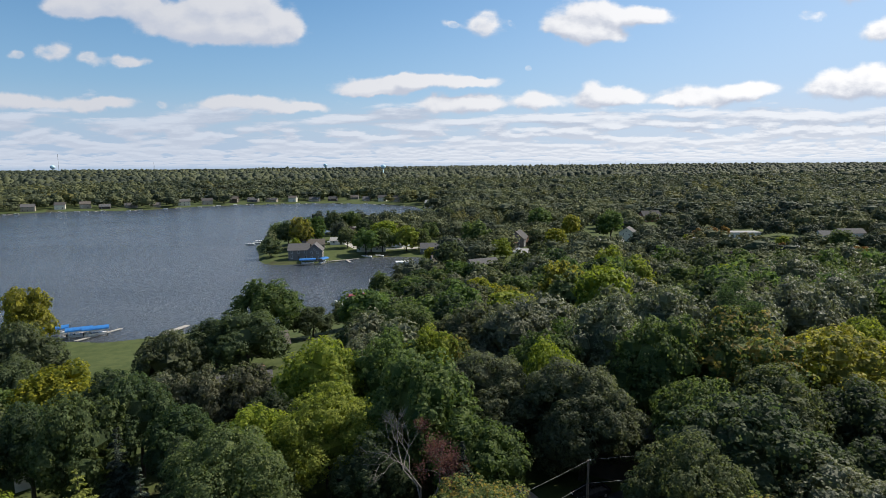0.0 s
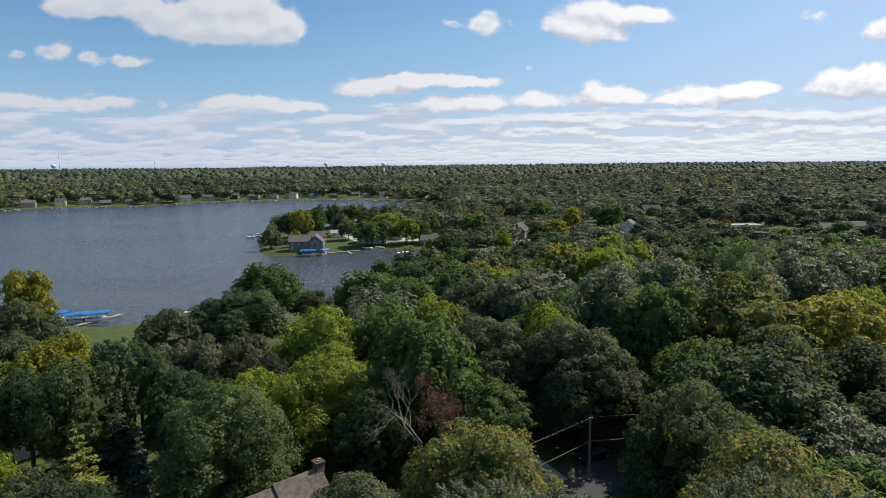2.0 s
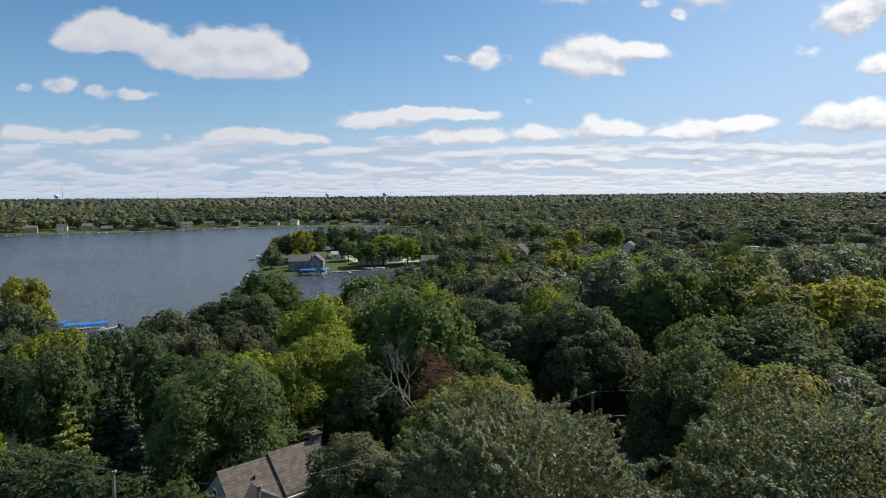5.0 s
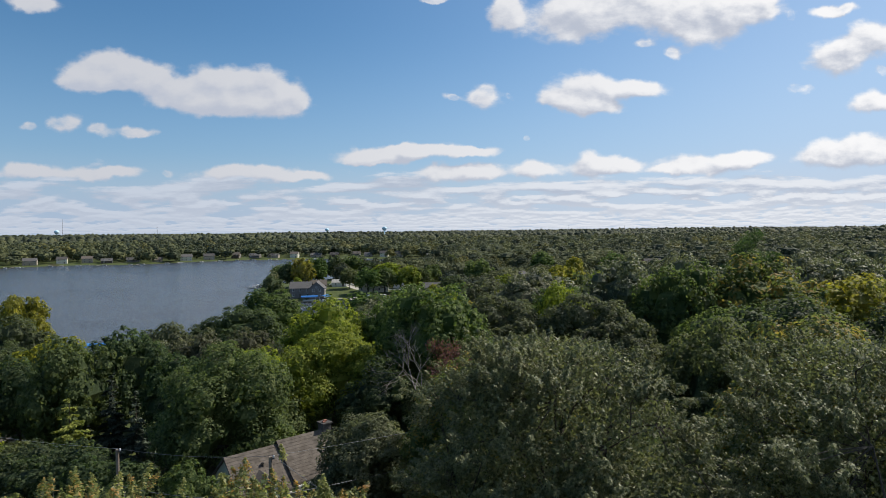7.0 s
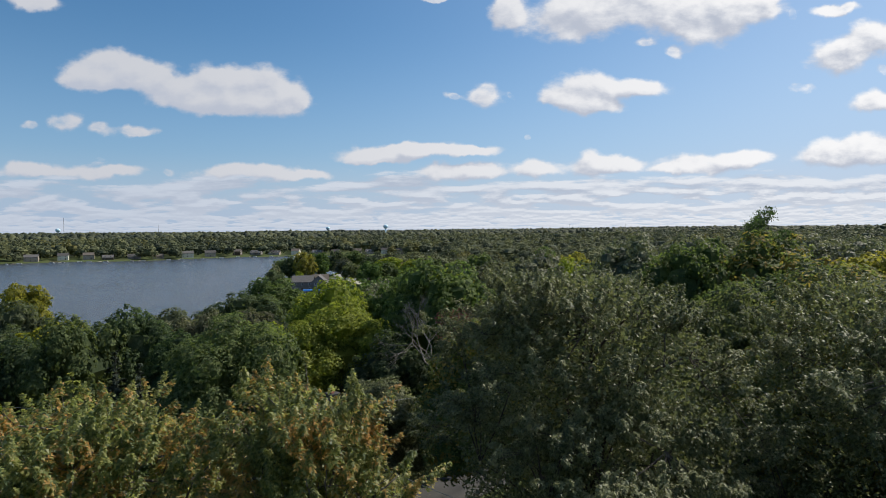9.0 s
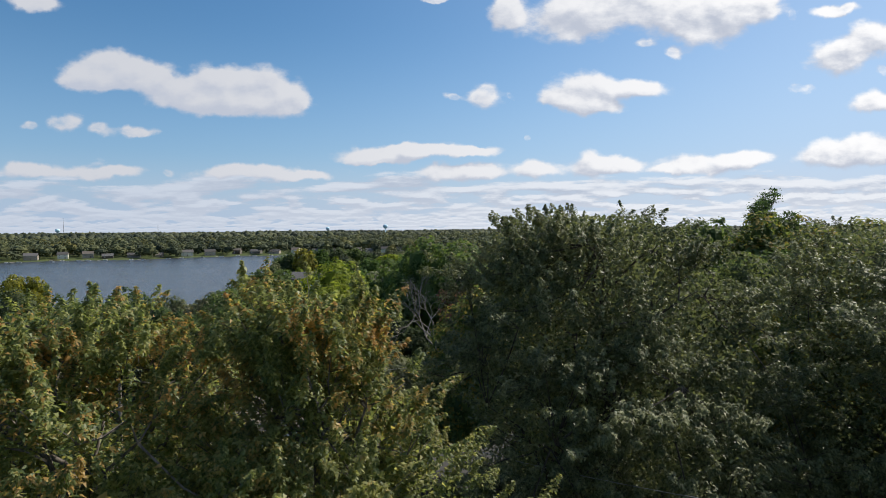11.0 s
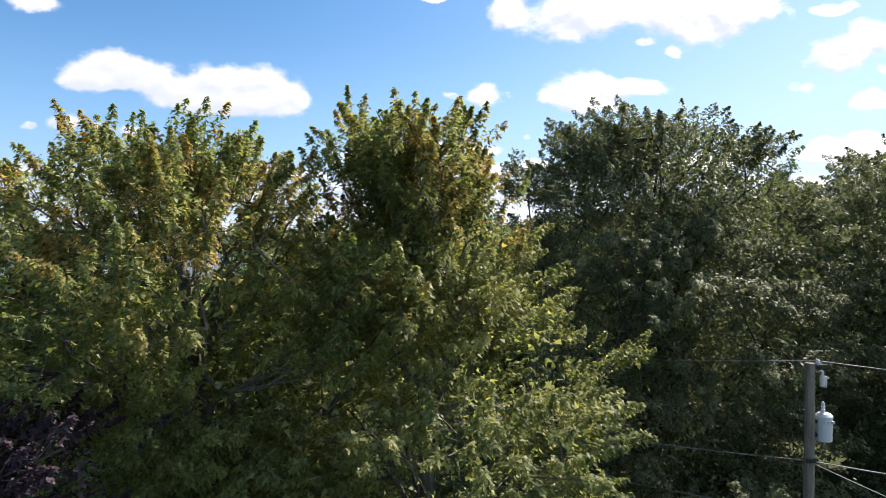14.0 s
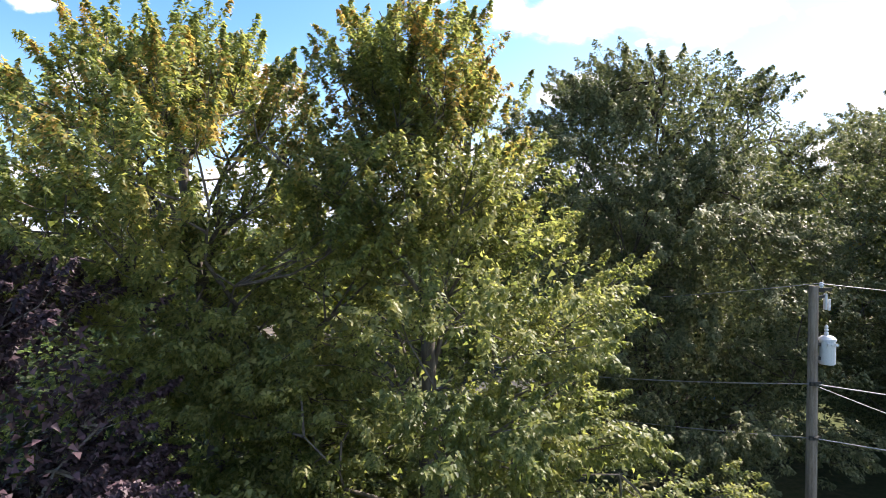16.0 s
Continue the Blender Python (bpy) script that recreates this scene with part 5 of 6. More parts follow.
def near_house():
    """The cream house with two roof steps below the first trees."""
    g = land_at(-16, 54)
    m = pose(-15.4, 54.6, g, 0, 0, 42.2)
    ob = thing("house", m, "cream sided house with a stepped brown roof and stone chimney", "house")
    ridge = 17.65 - g
    for x, w, up in ((-2.4, 4.7, 0.0), (2.2, 4.6, 0.28)):
        d, roof = 6.2, 2.6
        wall = ridge + up - roof - 0.18
        bm = gable_bm(w, d, wall, roof)
        bmesh.ops.translate(bm, vec=(x, 0, 0), verts=bm.verts)
        part("wall", bm, CREAM_SIDING, ob)
        bm = roof_bm(w, d, wall, roof, 0.22)
        bmesh.ops.translate(bm, vec=(x, 0, 0), verts=bm.verts)
        r = part("roof", bm, ROOF_BROWN, ob)
        for s in (-1,):
            part("gutter", boxed((x - w / 2 - 0.2, s * (d / 2 + 0.3) - 0.06, wall - 0.34, x + w / 2 + 0.2, s * (d / 2 + 0.3) + 0.06, wall - 0.2)), WHITE_PAINT, r)
        # courses of shingles, proud of the roof
        slope = math.atan2(roof, d / 2)
        for k in range(14):
            bm = bmesh.new()
            box(bm, x - w / 2 - 0.2, -0.13, 0, x + w / 2 + 0.2, 0.125, 0.012)
            t = (k + 0.5) / 14
            bmesh.ops.transform(bm, matrix=pose(0, -(d / 2 + 0.2) * t, wall + roof + 0.19 - (roof + 0.17) * t, math.degrees(slope), 0, 0), verts=bm.verts)
            part("shingle", bm, ROOF_BROWN, r)
    c = part("chimney", boxed((4.1, -0.45, ridge - 3.0, 4.95, 0.45, ridge + 0.75)), STONE, ob, "grey stone chimney")
    part("cap", boxed((4.0, -0.55, ridge + 0.75, 5.05, 0.55, ridge + 0.9), bevel=0.02), ROOF_DARK, c)
    part("flue", boxed((4.25, -0.25, ridge + 0.9, 4.5, 0.0, ridge + 1.0), (4.55, 0.02, ridge + 0.9, 4.8, 0.27, ridge + 1.0)), BRICK, c)
    for yy, zz in ((-1.3, 1.2), (1.0, 1.2), (-1.2, 3.2), (0.9, 3.2)):
        window(ob, -4.78, yy, zz, -90, 0.8, 1.3)
    for xx in (-3.6, -1.6, 1.2, 3.2):
        window(ob, xx, -3.13, 1.3, 0, 1.0, 1.4)
        window(ob, xx, -3.13, ridge - 4.4, 0, 0.9, 1.0)
    # small dormer with a gable of its own
    bm = gable_bm(1.7, 2.6, 1.3, 0.9)
    bmesh.ops.transform(bm, matrix=pose(-2.6, -2.6, ridge - 3.5, 0, 0, 90), verts=bm.verts)
    dormer = part("dormer", bm, WHITE_PAINT, ob)
    bm = roof_bm(1.9, 2.6, 1.3, 0.9, 0.2, 0.1)
    bmesh.ops.transform(bm, matrix=pose(-2.6, -2.6, ridge - 3.5, 0, 0, 90), verts=bm.verts)
    part("dormer_roof", bm, ROOF_BROWN, dormer)
    part("vent", lathe(bmesh.new(), [(0.09, ridge - 1.5), (0.09, ridge - 0.9), (0.13, ridge - 0.88), (0.13, ridge - 0.8)], 8, pose(-2.2, -1.3, 0)), DARK_METAL, ob)


near_house()
tree("gold", -14.6, 50.6, 1.7, 2, 0.8)
CLEAR.append((-16, 53, 6.5))
near = "houses among the trees"
house(22.6, 74.2, 62, 9.0, 6.4, 4.4, 3.0, BROWN_SIDING, ROOF_DARK, "dark brown shingled house with a steep gable in deep shade", 0, group=near)
house(-37.5, 113, 20, 10, 7, 2.4, 2.8, TAN_SIDING, ROOF_GREY, "old house with a grey slate roof among the lakeside trees", 1, True, group=near)
house(-45, 151, 24, 12, 7, 2.6, 2.2, BROWN_SIDING, ROOF_BROWN, "low brown lake cottage under a willow", 1, group=near)
house(-60, 92, 35, 11, 8, 3.0, 2.6, WHITE_PAINT, ROOF_GREY, "white house hidden behind trees", 1, group=near)
house(12.0, 47.5, 12, 11, 7.5, 2.8, 2.4, GREY_SIDING, ROOF_BROWN, "grey house behind the big oak", 1, group=near)
house(48, 101, -10, 12, 8, 3.0, 2.6, WHITE_PAINT, ROOF_GREY, "white house among the dense woods", 1, group=near)

pen = "houses on the peninsula"
house(-78.5, 337, 6, 11, 9.5, 5.4, 3.0, GREY_SIDING, ROOF_GREY, "grey two-storey lake house with a grey roof", 2, group=pen)
house(-69.5, 336, 96, 11, 8, 5.4, 3.4, GREY_SIDING, ROOF_GREY, "grey gabled wing of the lake house", 2, group=pen)
house(-66.5, 391, 4, 9, 7, 2.6, 1.6, WHITE_PAINT, ROOF_FLAT, "low white garage with a pale roof", 1, group=pen)
house(-78, 372, 10, 13, 8, 3.0, 2.8, TAN_SIDING, ROOF_BROWN, "tan house with a brown roof", 1, group=pen)
house(-56, 402, 10, 10, 8, 3.0, 2.8, BROWN_SIDING, ROOF_RED, "brown house with a reddish roof", 1, group=pen)
house(-62, 432, 70, 10, 8, 3.4, 3.4, WHITE_PAINT, ROOF_GREY, "white gabled house with a grey roof", 1, group=pen)
house(-42, 364, 3, 17, 8, 4.8, 2.0, CREAM_SIDING, ROOF_GREY, "cream two-storey house facing the canal", 2, group=pen)
house(-26, 380, 60, 9, 8, 4.2, 3.6, WHITE_PAINT, ROOF_DARK, "white house with a steep gable", 1, group=pen)
house(-6, 356, 0, 13, 8, 3.0, 2.6, GREY_SIDING, ROOF_GREY, "grey house by the canal", 1, group=pen)
town = "houses of the neighbourhood"
for row in ((12, 366, 20, 14, 9, 3.0, 3.0, GREY_SIDING, ROOF_DARK, "grey house with a dark roof", 1), (36, 358, -4, 15, 9, 4.4, 1.8, TAN_SIDING, ROOF_RED, "tan house with a low reddish roof", 2),
            (19, 290, 25, 14, 9, 3.0, 2.8, TAN_SIDING, ROOF_GREY, "tan house with a grey roof", 1), (11, 266, -12, 13, 8, 3.0, 2.6, TAN_SIDING, ROOF_DARK, "lake house with a dark roof", 1),
            (0, 310, 15, 11, 8, 2.8, 2.6, GREY_SIDING, ROOF_BROWN, "grey house with a brown roof", 1), (46, 372, 70, 13, 10, 5.2, 4.2, GREY_SIDING, ROOF_DARK, "grey house with a tall front gable", 2)):
    house(*row, group=town)
for row in ((60, 374, -6, 20, 9, 3.0, 2.6, BRICK, ROOF_RED, "long brick house with a red-brown roof", 1), (46, 326, 8, 11, 8, 2.8, 1.8, WHITE_PAINT, ROOF_FLAT, "white garage with a pale roof", 1),
            (40, 290, 2, 13, 8, 3.0, 2.0, GREY_SIDING, ROOF_DARK, "low grey house with a dark roof", 1), (119, 394, 65, 12, 9, 5.6, 3.0, CREAM_SIDING, ROOF_GREY, "tall pale house with a grey roof", 2),
            (99, 364, 3, 15, 8, 2.8, 1.8, WHITE_PAINT, ROOF_FLAT, "long low white building", 1), (110, 598, 10, 17, 10, 4.0, 4.0, TAN_SIDING, ROOF_RED, "tan house with a red-brown roof", 1),
            (130, 610, 50, 13, 9, 5.0, 3.6, WHITE_PAINT, ROOF_RED, "white house with a red-brown roof", 2)):
    house(*row, group=town)
for row in ((234, 368, -8, 16, 9, 5.2, 2.4, WHITE_PAINT, ROOF_GREY, "white two-storey house by the shops", 2), (-10, 735, -10, 20, 11, 5.4, 4.0, WHITE_PAINT, ROOF_FLAT, "big white lakeside house", 2),
            (262, 395, 0, 16, 9, 3.4, 2.6, WHITE_PAINT, ROOF_GREY, "white house behind pines", 1), (175, 520, 12, 16, 10, 5, 4, BRICK, ROOF_DARK, "tall dark brick house", 2)):
    house(*row, group=town)

far_side = "houses along the far shore"
rng_houses = np.random.default_rng(77)
WALLS, ROOFS = [TAN_SIDING, TAN_SIDING, GREY_SIDING, CREAM_SIDING, BROWN_SIDING], [ROOF_GREY, ROOF_DARK, ROOF_BROWN]
for k, (hx, hy) in enumerate(((-500, 745), (-478, 772), (-452, 782), (-424, 776), (-398, 790), (-372, 800), (-345, 826), (-322, 846), (-296, 880), (-272, 890), (-244, 884), (-214, 886),
                              (-184, 892), (-158, 894), (-131, 925), (-108, 884), (-84, 872), (-62, 852))):
    house(hx, hy, 25 if hx < -300 else -4, float(rng_houses.uniform(10, 16)), 9, float(rng_houses.choice([3.0, 5.4])), 3.0, WALLS[k * 3 % 5], ROOFS[k % 3],
          ("tan", "tan", "grey", "cream", "brown")[k * 3 % 5] + " house on the far lake shore", 2, group=far_side, per=4.5)


def flat_shop(x, y, turn, w, d, h, mat, label):
    ob = thing("shop", pose(x, y, land_at(x, y), 0, 0, turn), label, "shop", "shops by the parking lot")
    part("wall", boxed((-w / 2, -d / 2, -1, w / 2, d / 2, h)), mat, ob)
    part("roof", boxed((-w / 2 - 0.5, -d / 2 - 0.9, h, w / 2 + 0.5, d / 2 + 0.4, h + 0.45), (-w / 2 + 2, -2, h + 0.45, -w / 2 + 4, 0, h + 1.4)), ROOF_FLAT, ob)
    CLEAR.append((x, y, w * 0.5))
    n = int(w / 3)
    for k in range(n):
        window(ob, (k + 0.5) / n * w - w / 2, -d / 2 - 0.03, 0.5, 0, 2.2, 2.2)


flat_shop(193, 402, -4, 26, 10, 3.6, WHITE_PAINT, "low white flat-roofed shop")
flat_shop(152, 366, 8, 16, 9, 3.6, GREY_SIDING, "low grey flat-roofed shop")
flat_shop(183, 328, 5, 20, 9, 3.6, GREY_SIDING, "low petrol station building with a flat roof")
flat_shop(212, 296, -10, 20, 10, 3.4, BROWN_SIDING, "dark low commercial building")
flat_shop(-300, 1600, 4, 120, 30, 9, WHITE_PAINT, "long white warehouse among distant woods")


# ---------------------------------------------------------------- boats, lifts and docks
def arched(bm, w, length, rise, z, thick=0.05, n=8):
    """A curved canopy along y."""
    hi, lo = [], []
    for k in range(n + 1):
        a = math.pi * k / n
        x, h = -w / 2 * math.cos(a), rise * math.sin(a) ** 0.7
        for row, up in ((hi, thick), (lo, 0)):
            row.append([bm.verts.new((x, s * length / 2 * (1 - 0.06 * (up == 0)), z + h + up)) for s in (-1, -0.4, 0.4, 1)])
    for k in range(n):
        for j in range(3):
            bm.faces.new((hi[k][j], hi[k + 1][j], hi[k + 1][j + 1], hi[k][j + 1]))
            bm.faces.new((lo[k][j], lo[k][j + 1], lo[k + 1][j + 1], lo[k + 1][j]))
        for j in (0, 3):
            bm.faces.new((hi[k][j], lo[k][j], lo[k + 1][j], hi[k + 1][j]))
    for k in (0, n):
        for j in range(3):
            bm.faces.new((hi[k][j], hi[k][j + 1], lo[k][j + 1], lo[k][j]))
    bmesh.ops.recalc_face_normals(bm, faces=bm.faces)
    return bm


def boat(x, y, turn, length=6.4, mat=None, z=0.45):
    mat = mat or WHITE_PAINT
    ob = thing("boat", pose(x, y, z, 0, 0, turn), "white motor boat with a dark trim", "boat", "boats on the lake")
    bm = bmesh.new()
    rows = []
    for t in (0, 0.25, 0.5, 0.75, 0.92, 1.0):
        half = 1.1 * (1 - max(0, t - 0.45) ** 2 * 3.1)
        half = max(half, 0.05)
        yy = (t - 0.5) * length
        rows.append([bm.verts.new(p) for p in ((-half, yy, 0.75 + 0.12 * t), (-half * 0.7, yy, 0.05 + 0.25 * t ** 3), (0, yy, -0.2 + 0.5 * t ** 4), (half * 0.7, yy, 0.05 + 0.25 * t ** 3), (half, yy, 0.75 + 0.12 * t))])
    for a, b in zip(rows, rows[1:]):
        for k in range(4):
            bm.faces.new((a[k], a[k + 1], b[k + 1], b[k]))
        bm.faces.new((a[4], a[0], b[0], b[4]))
    bm.faces.new(rows[0])
    bmesh.ops.recalc_face_normals(bm, faces=bm.faces)
    part("hull", bm, mat, ob)
    part("windscreen", boxed((-0.8, 0.3, 0.82, 0.8, 0.42, 1.2), bevel=0.03), GLASS, ob)
    part("seat", boxed((-0.8, -1.6, 0.8, 0.8, -1.1, 1.1), bevel=0.05), DARK_ENAMEL, ob)
    part("motor", boxed((-0.22, -length / 2 - 0.45, 0.3, 0.22, -length / 2 - 0.02, 1.15), bevel=0.06), DARK_ENAMEL, ob)
    return ob


def boat_lift(x, y, turn, mat, label, length=7.4, w=3.4, with_boat=True):
    ob = thing("boat_lift", pose(x, y, 0, 0, 0, turn), label, "boat lift", "covered boat lifts")
    for sx in (-1, 1):
        for sy in (-1, 1):
            part("post", boxed((sx * w / 2 - 0.06, sy * length * 0.38 - 0.06, -1.2, sx * w / 2 + 0.06, sy * length * 0.38 + 0.06, 2.6)), ALUMINIUM, ob)
        part("rail", boxed((sx * w / 2 - 0.05, -length / 2, 2.5, sx * w / 2 + 0.05, length / 2, 2.62)), ALUMINIUM, ob)
        part("bunk", boxed((sx * 0.8 - 0.1, -length * 0.4, 0.22, sx * 0.8 + 0.1, length * 0.4, 0.34)), DOCK_WOOD, ob)
    for sy in (-1, 1):
        part("beam", boxed((-w / 2, sy * length * 0.38 - 0.06, 0.08, w / 2, sy * length * 0.38 + 0.06, 0.22)), ALUMINIUM, ob)
    part("canopy", arched(bmesh.new(), w + 0.25, length, 0.75, 2.6), mat, ob, smooth=False)
    if with_boat:
        boat(x, y, turn, 6.2, z=0.5)
    return ob


def dock(x0, y0, x1, y1, w=1.3, label="weathered wooden dock on posts", z=0.55):
    length = math.hypot(x1 - x0, y1 - y0)
    ob = thing("dock", pose(x0, y0, 0, 0, 0, math.degrees(math.atan2(y1 - y0, x1 - x0))), label, "dock", "docks along the shore")
    n = max(3, int(length / 0.9))
    shape = None
    for k in range(n):
        a = length * k / n
        if shape is None:
            first = part("plank", boxed((0, -w / 2, z - 0.06, length / n - 0.04, w / 2, z)), DOCK_WOOD, ob)
            shape = first.data
        else:
            o = new("plank", shape)
            o.parent, o.location = ob, (a, 0, 0)
    for s in (-1, 1):
        part("stringer", boxed((0, s * w * 0.4 - 0.05, z - 0.22, length, s * w * 0.4 + 0.05, z - 0.065)), DOCK_WOOD, ob)
    for k in range(0, n + 1, 4):
        for s in (-1, 1):
            part("post", boxed((length * k / n - 0.06, s * w * 0.5 - 0.06, -1.5, length * k / n + 0.06, s * w * 0.5 + 0.06, z + 0.35)), DOCK_WOOD, ob)
    return ob


boat_lift(-119.5, 186.5, -62, BLUE_CANVAS, "boat lift with a bright blue canvas canopy")
boat_lift(-111.2, 185.0, -62, BLUE_CANVAS, "boat lift with a bright blue canvas canopy", with_boat=True)
boat_lift(-106.8, 186.2, -62, BLUE_CANVAS, "boat lift with a bright blue canvas canopy")
dock(-117, 180.5, -112, 192.5)
dock(-109.5, 180.0, -103, 194.0)
dock(-86.5, 187, -83, 197, 2.2, "small wooden platform in the shallows")
boat_lift(-71, 322.5, -80, BLUE_CANVAS, "boat lift with a blue canopy beside the lawn", 8.5)
boat_lift(-63.5, 325.5, -20, BLUE_CANVAS, "boat lift with a blue canopy beside the dock", 6.5)
dock(-62, 330, -46, 339, 1.6)
dock(-52, 334, -49, 326, 1.4)
boat_lift(-20.0, 311, -82, WHITE_PAINT, "pontoon boat lift with a pale canopy", 7.5, with_boat=False)
dock(-13, 316, -20, 308)
boat_lift(-17.5, 259.5, -84, BLUE_CANVAS, "boat lift with a dark blue canopy", 8.0)
boat_lift(-20.0, 252.5, -86, TAN_CANVAS, "boat lift with a tan canopy", 8.5)
dock(-8, 258, -18, 256)
boat_lift(-33.0, 230.5, -75, MAROON_CANVAS, "boat lift with a maroon canopy", 7.0)
boat(-36.5, 226.0, 20, 5.2, z=0.1)
boat(-38.5, 229.0, 70, 5.0, z=0.1)
dock(-30, 219, -36, 229, 1.5)
house(-26.5, 221, 12, 8, 7, 1.4, 0.8, BROWN_SIDING, ROOF_RED, "low boathouse with a red-brown roof at the water", 1, door=False, z=0.1)
boat(-43, 347, 70, 7.0, z=0.1)
boat(-36, 349, 75, 6.0, z=0.1)
for k, (bx, by) in enumerate(((-503, 706), (-492, 712), (-470, 736), (-458, 738), (-440, 742), (-430, 744), (-412, 748), (-384, 755), (-372, 760), (-350, 780), (-338, 792), (-318, 808), (-300, 828), (-284, 846),
                              (-262, 849), (-240, 851), (-220, 853), (-200, 856), (-178, 857), (-150, 852), (-128, 846), (-104, 838), (-78, 812), (-50, 782), (-128, 408), (-126, 416), (-127, 425))):
    boat(bx, by, 60 + k * 37 % 50, 6.0, z=0.1)
for k, (dx, dy) in enumerate(((-498, 713), (-462, 744), (-420, 752), (-378, 764), (-342, 796), (-306, 828), (-270, 853), (-232, 857), (-190, 861), (-140, 854), (-92, 828))):
    dock(dx, dy, dx + 4, dy - 13, 1.8)


# ---------------------------------------------------------------- poles and wires
def utility_pole(x, y, z_top, label, lean=0.0):
    g = land_at(x, y)
    ob = thing("utility_pole", pose(x, y, g, 0, lean, 0), label, "utility pole", "utility poles")
    h = z_top - g
    bm = bmesh.new()
    tube(bm, [(0, 0, -0.8), (0, 0, h * 0.5), (0, 0, h)], [0.16, 0.14, 0.115], 12)
    pole = part("pole", bm, POLE_WOOD, ob, smooth=False)
    part("insulator", lathe(bmesh.new(), [(0.03, h - 0.1), (0.03, h - 0.03), (0.06, h - 0.01), (0.06, h + 0.02), (0.04, h + 0.04), (0.05, h + 0.07), (0.02, h + 0.1)], 10, pose(0.2, 0, 0)), PORCELAIN, ob)
    part("bracket", boxed((0.08, -0.04, h - 0.16, 0.26, 0.04, h - 0.1)), DARK_METAL, ob)
    for down in (2.5, 3.9):
        part("clamp", boxed((-0.14, -0.17, h - down - 0.05, 0.14, -0.1, h - down + 0.05), (-0.05, -0.22, h - down - 0.03, 0.05, -0.16, h - down + 0.03)), DARK_METAL, ob)
    return ob


hero = utility_pole(4.88, 19.2, 23.4, "weathered wooden utility pole with a grey transformer", 0.4)
hz = 23.4 - land_at(4.88, 19.2)
tank = part("transformer", lathe(bmesh.new(), [(0.17, hz - 2.02), (0.19, hz - 2.0), (0.19, hz - 1.42), (0.205, hz - 1.41), (0.205, hz - 1.36), (0.15, hz - 1.3), (0.05, hz - 1.27)], 20, pose(0.36, -0.02, 0)), GREY_ENAMEL, hero, "grey enamelled transformer tank")
part("bushing", lathe(bmesh.new(), [(0.05, hz - 1.29), (0.055, hz - 1.2), (0.035, hz - 1.18), (0.055, hz - 1.13), (0.035, hz - 1.1), (0.05, hz - 1.06), (0.02, hz - 1.0)], 10, pose(0.33, -0.02, 0)), PORCELAIN, tank)
part("bracket", boxed((0.1, -0.06, hz - 1.9, 0.2, 0.06, hz - 1.82), (0.1, -0.06, hz - 1.55, 0.2, 0.06, hz - 1.47)), DARK_METAL, tank)
for k in range(3):
    part("terminal", boxed((0.24 + 0.1 * k, -0.25, hz - 1.52, 0.3 + 0.1 * k, -0.19, hz - 1.46)), PORCELAIN, tank)
part("arm", boxed((0.1, -0.04, hz - 0.12, 0.44, 0.04, hz - 0.05), (0.1, -0.03, hz - 0.3, 0.3, 0.03, hz - 0.24)), DARK_METAL, hero)
fuse = part("fuse_cutout", boxed((0.27, -0.05, hz - 0.62, 0.34, 0.05, hz - 0.2), bevel=0.015), PORCELAIN, hero, "porcelain fuse cutout")
part("fuse_tube", boxed((0.38, -0.03, hz - 0.64, 0.43, 0.03, hz - 0.34), bevel=0.01), GREY_ENAMEL, fuse)
second = utility_pole(-12.0, 40.0, 21.8, "wooden utility pole among the trees")
third = utility_pole(15.4, 62.4, 20.6, "wooden utility pole at the shaded street")
fourth = utility_pole(-24.3, 45.0, 20.6, "wooden utility pole beside the spruces")


def wire(a, b, sag, thick=0.012, label="thin overhead power line"):
    """A hanging wire, joined to what stands at its ends."""
    a, b = Vector(a), Vector(b)
    pts = []
    for k in range(17):
        t = k / 16
        p = a.lerp(b, t)
        p.z -= sag * 4 * t * (1 - t)
        pts.append(tuple(p))
    bm = bmesh.new()
    tube(bm, pts, [thick] * 17, 5)
    tagged(part("power_line", bm, WIRE), label, "power line", "overhead lines")


wire((5.08, 19.2, 23.46), (-11.8, 40, 21.86), 0.75)
wire((4.88, 19.05, 20.9), (-12, 39.85, 19.3), 0.8, 0.018)
wire((4.88, 19.05, 19.5), (-12, 39.85, 17.9), 0.8, 0.016)
wire((5.08, 19.2, 23.46), (36.2, 13, 22.46), 0.7)
wire((4.88, 19.05, 20.9), (36, 13, 19.8), 0.8, 0.018)
wire((4.88, 19.05, 19.5), (36, 13, 18.4), 0.8, 0.016)
wire((4.9, 19.05, 20.86), (18, 9, 17.5), 0.5, 0.014)
utility_pole(36, 13, 22.4, "wooden utility pole by the side street")
wire((15.6, 62.4, 20.66), (-11.8, 40, 21.86), 0.5)
wire((15.4, 62.25, 18.1), (-12, 39.85, 19.3), 0.6, 0.018)
wire((15.6, 62.4, 20.66), (52.2, 72, 20.86), 0.7)
wire((15.4, 62.25, 18.1), (52, 72, 18.2), 0.7, 0.018)
utility_pole(52, 72, 20.8, "wooden utility pole along the street")
wire((-24.1, 45, 20.66), (-11.8, 40, 21.86), 0.3)
wire((-24.3, 44.85, 18.1), (-12, 39.85, 19.3), 0.4, 0.018)
wire((-24.1, 45, 20.66), (-69.8, 72, 17.06), 0.9)
utility_pole(-70, 72, 17.0, "wooden utility pole down the slope")


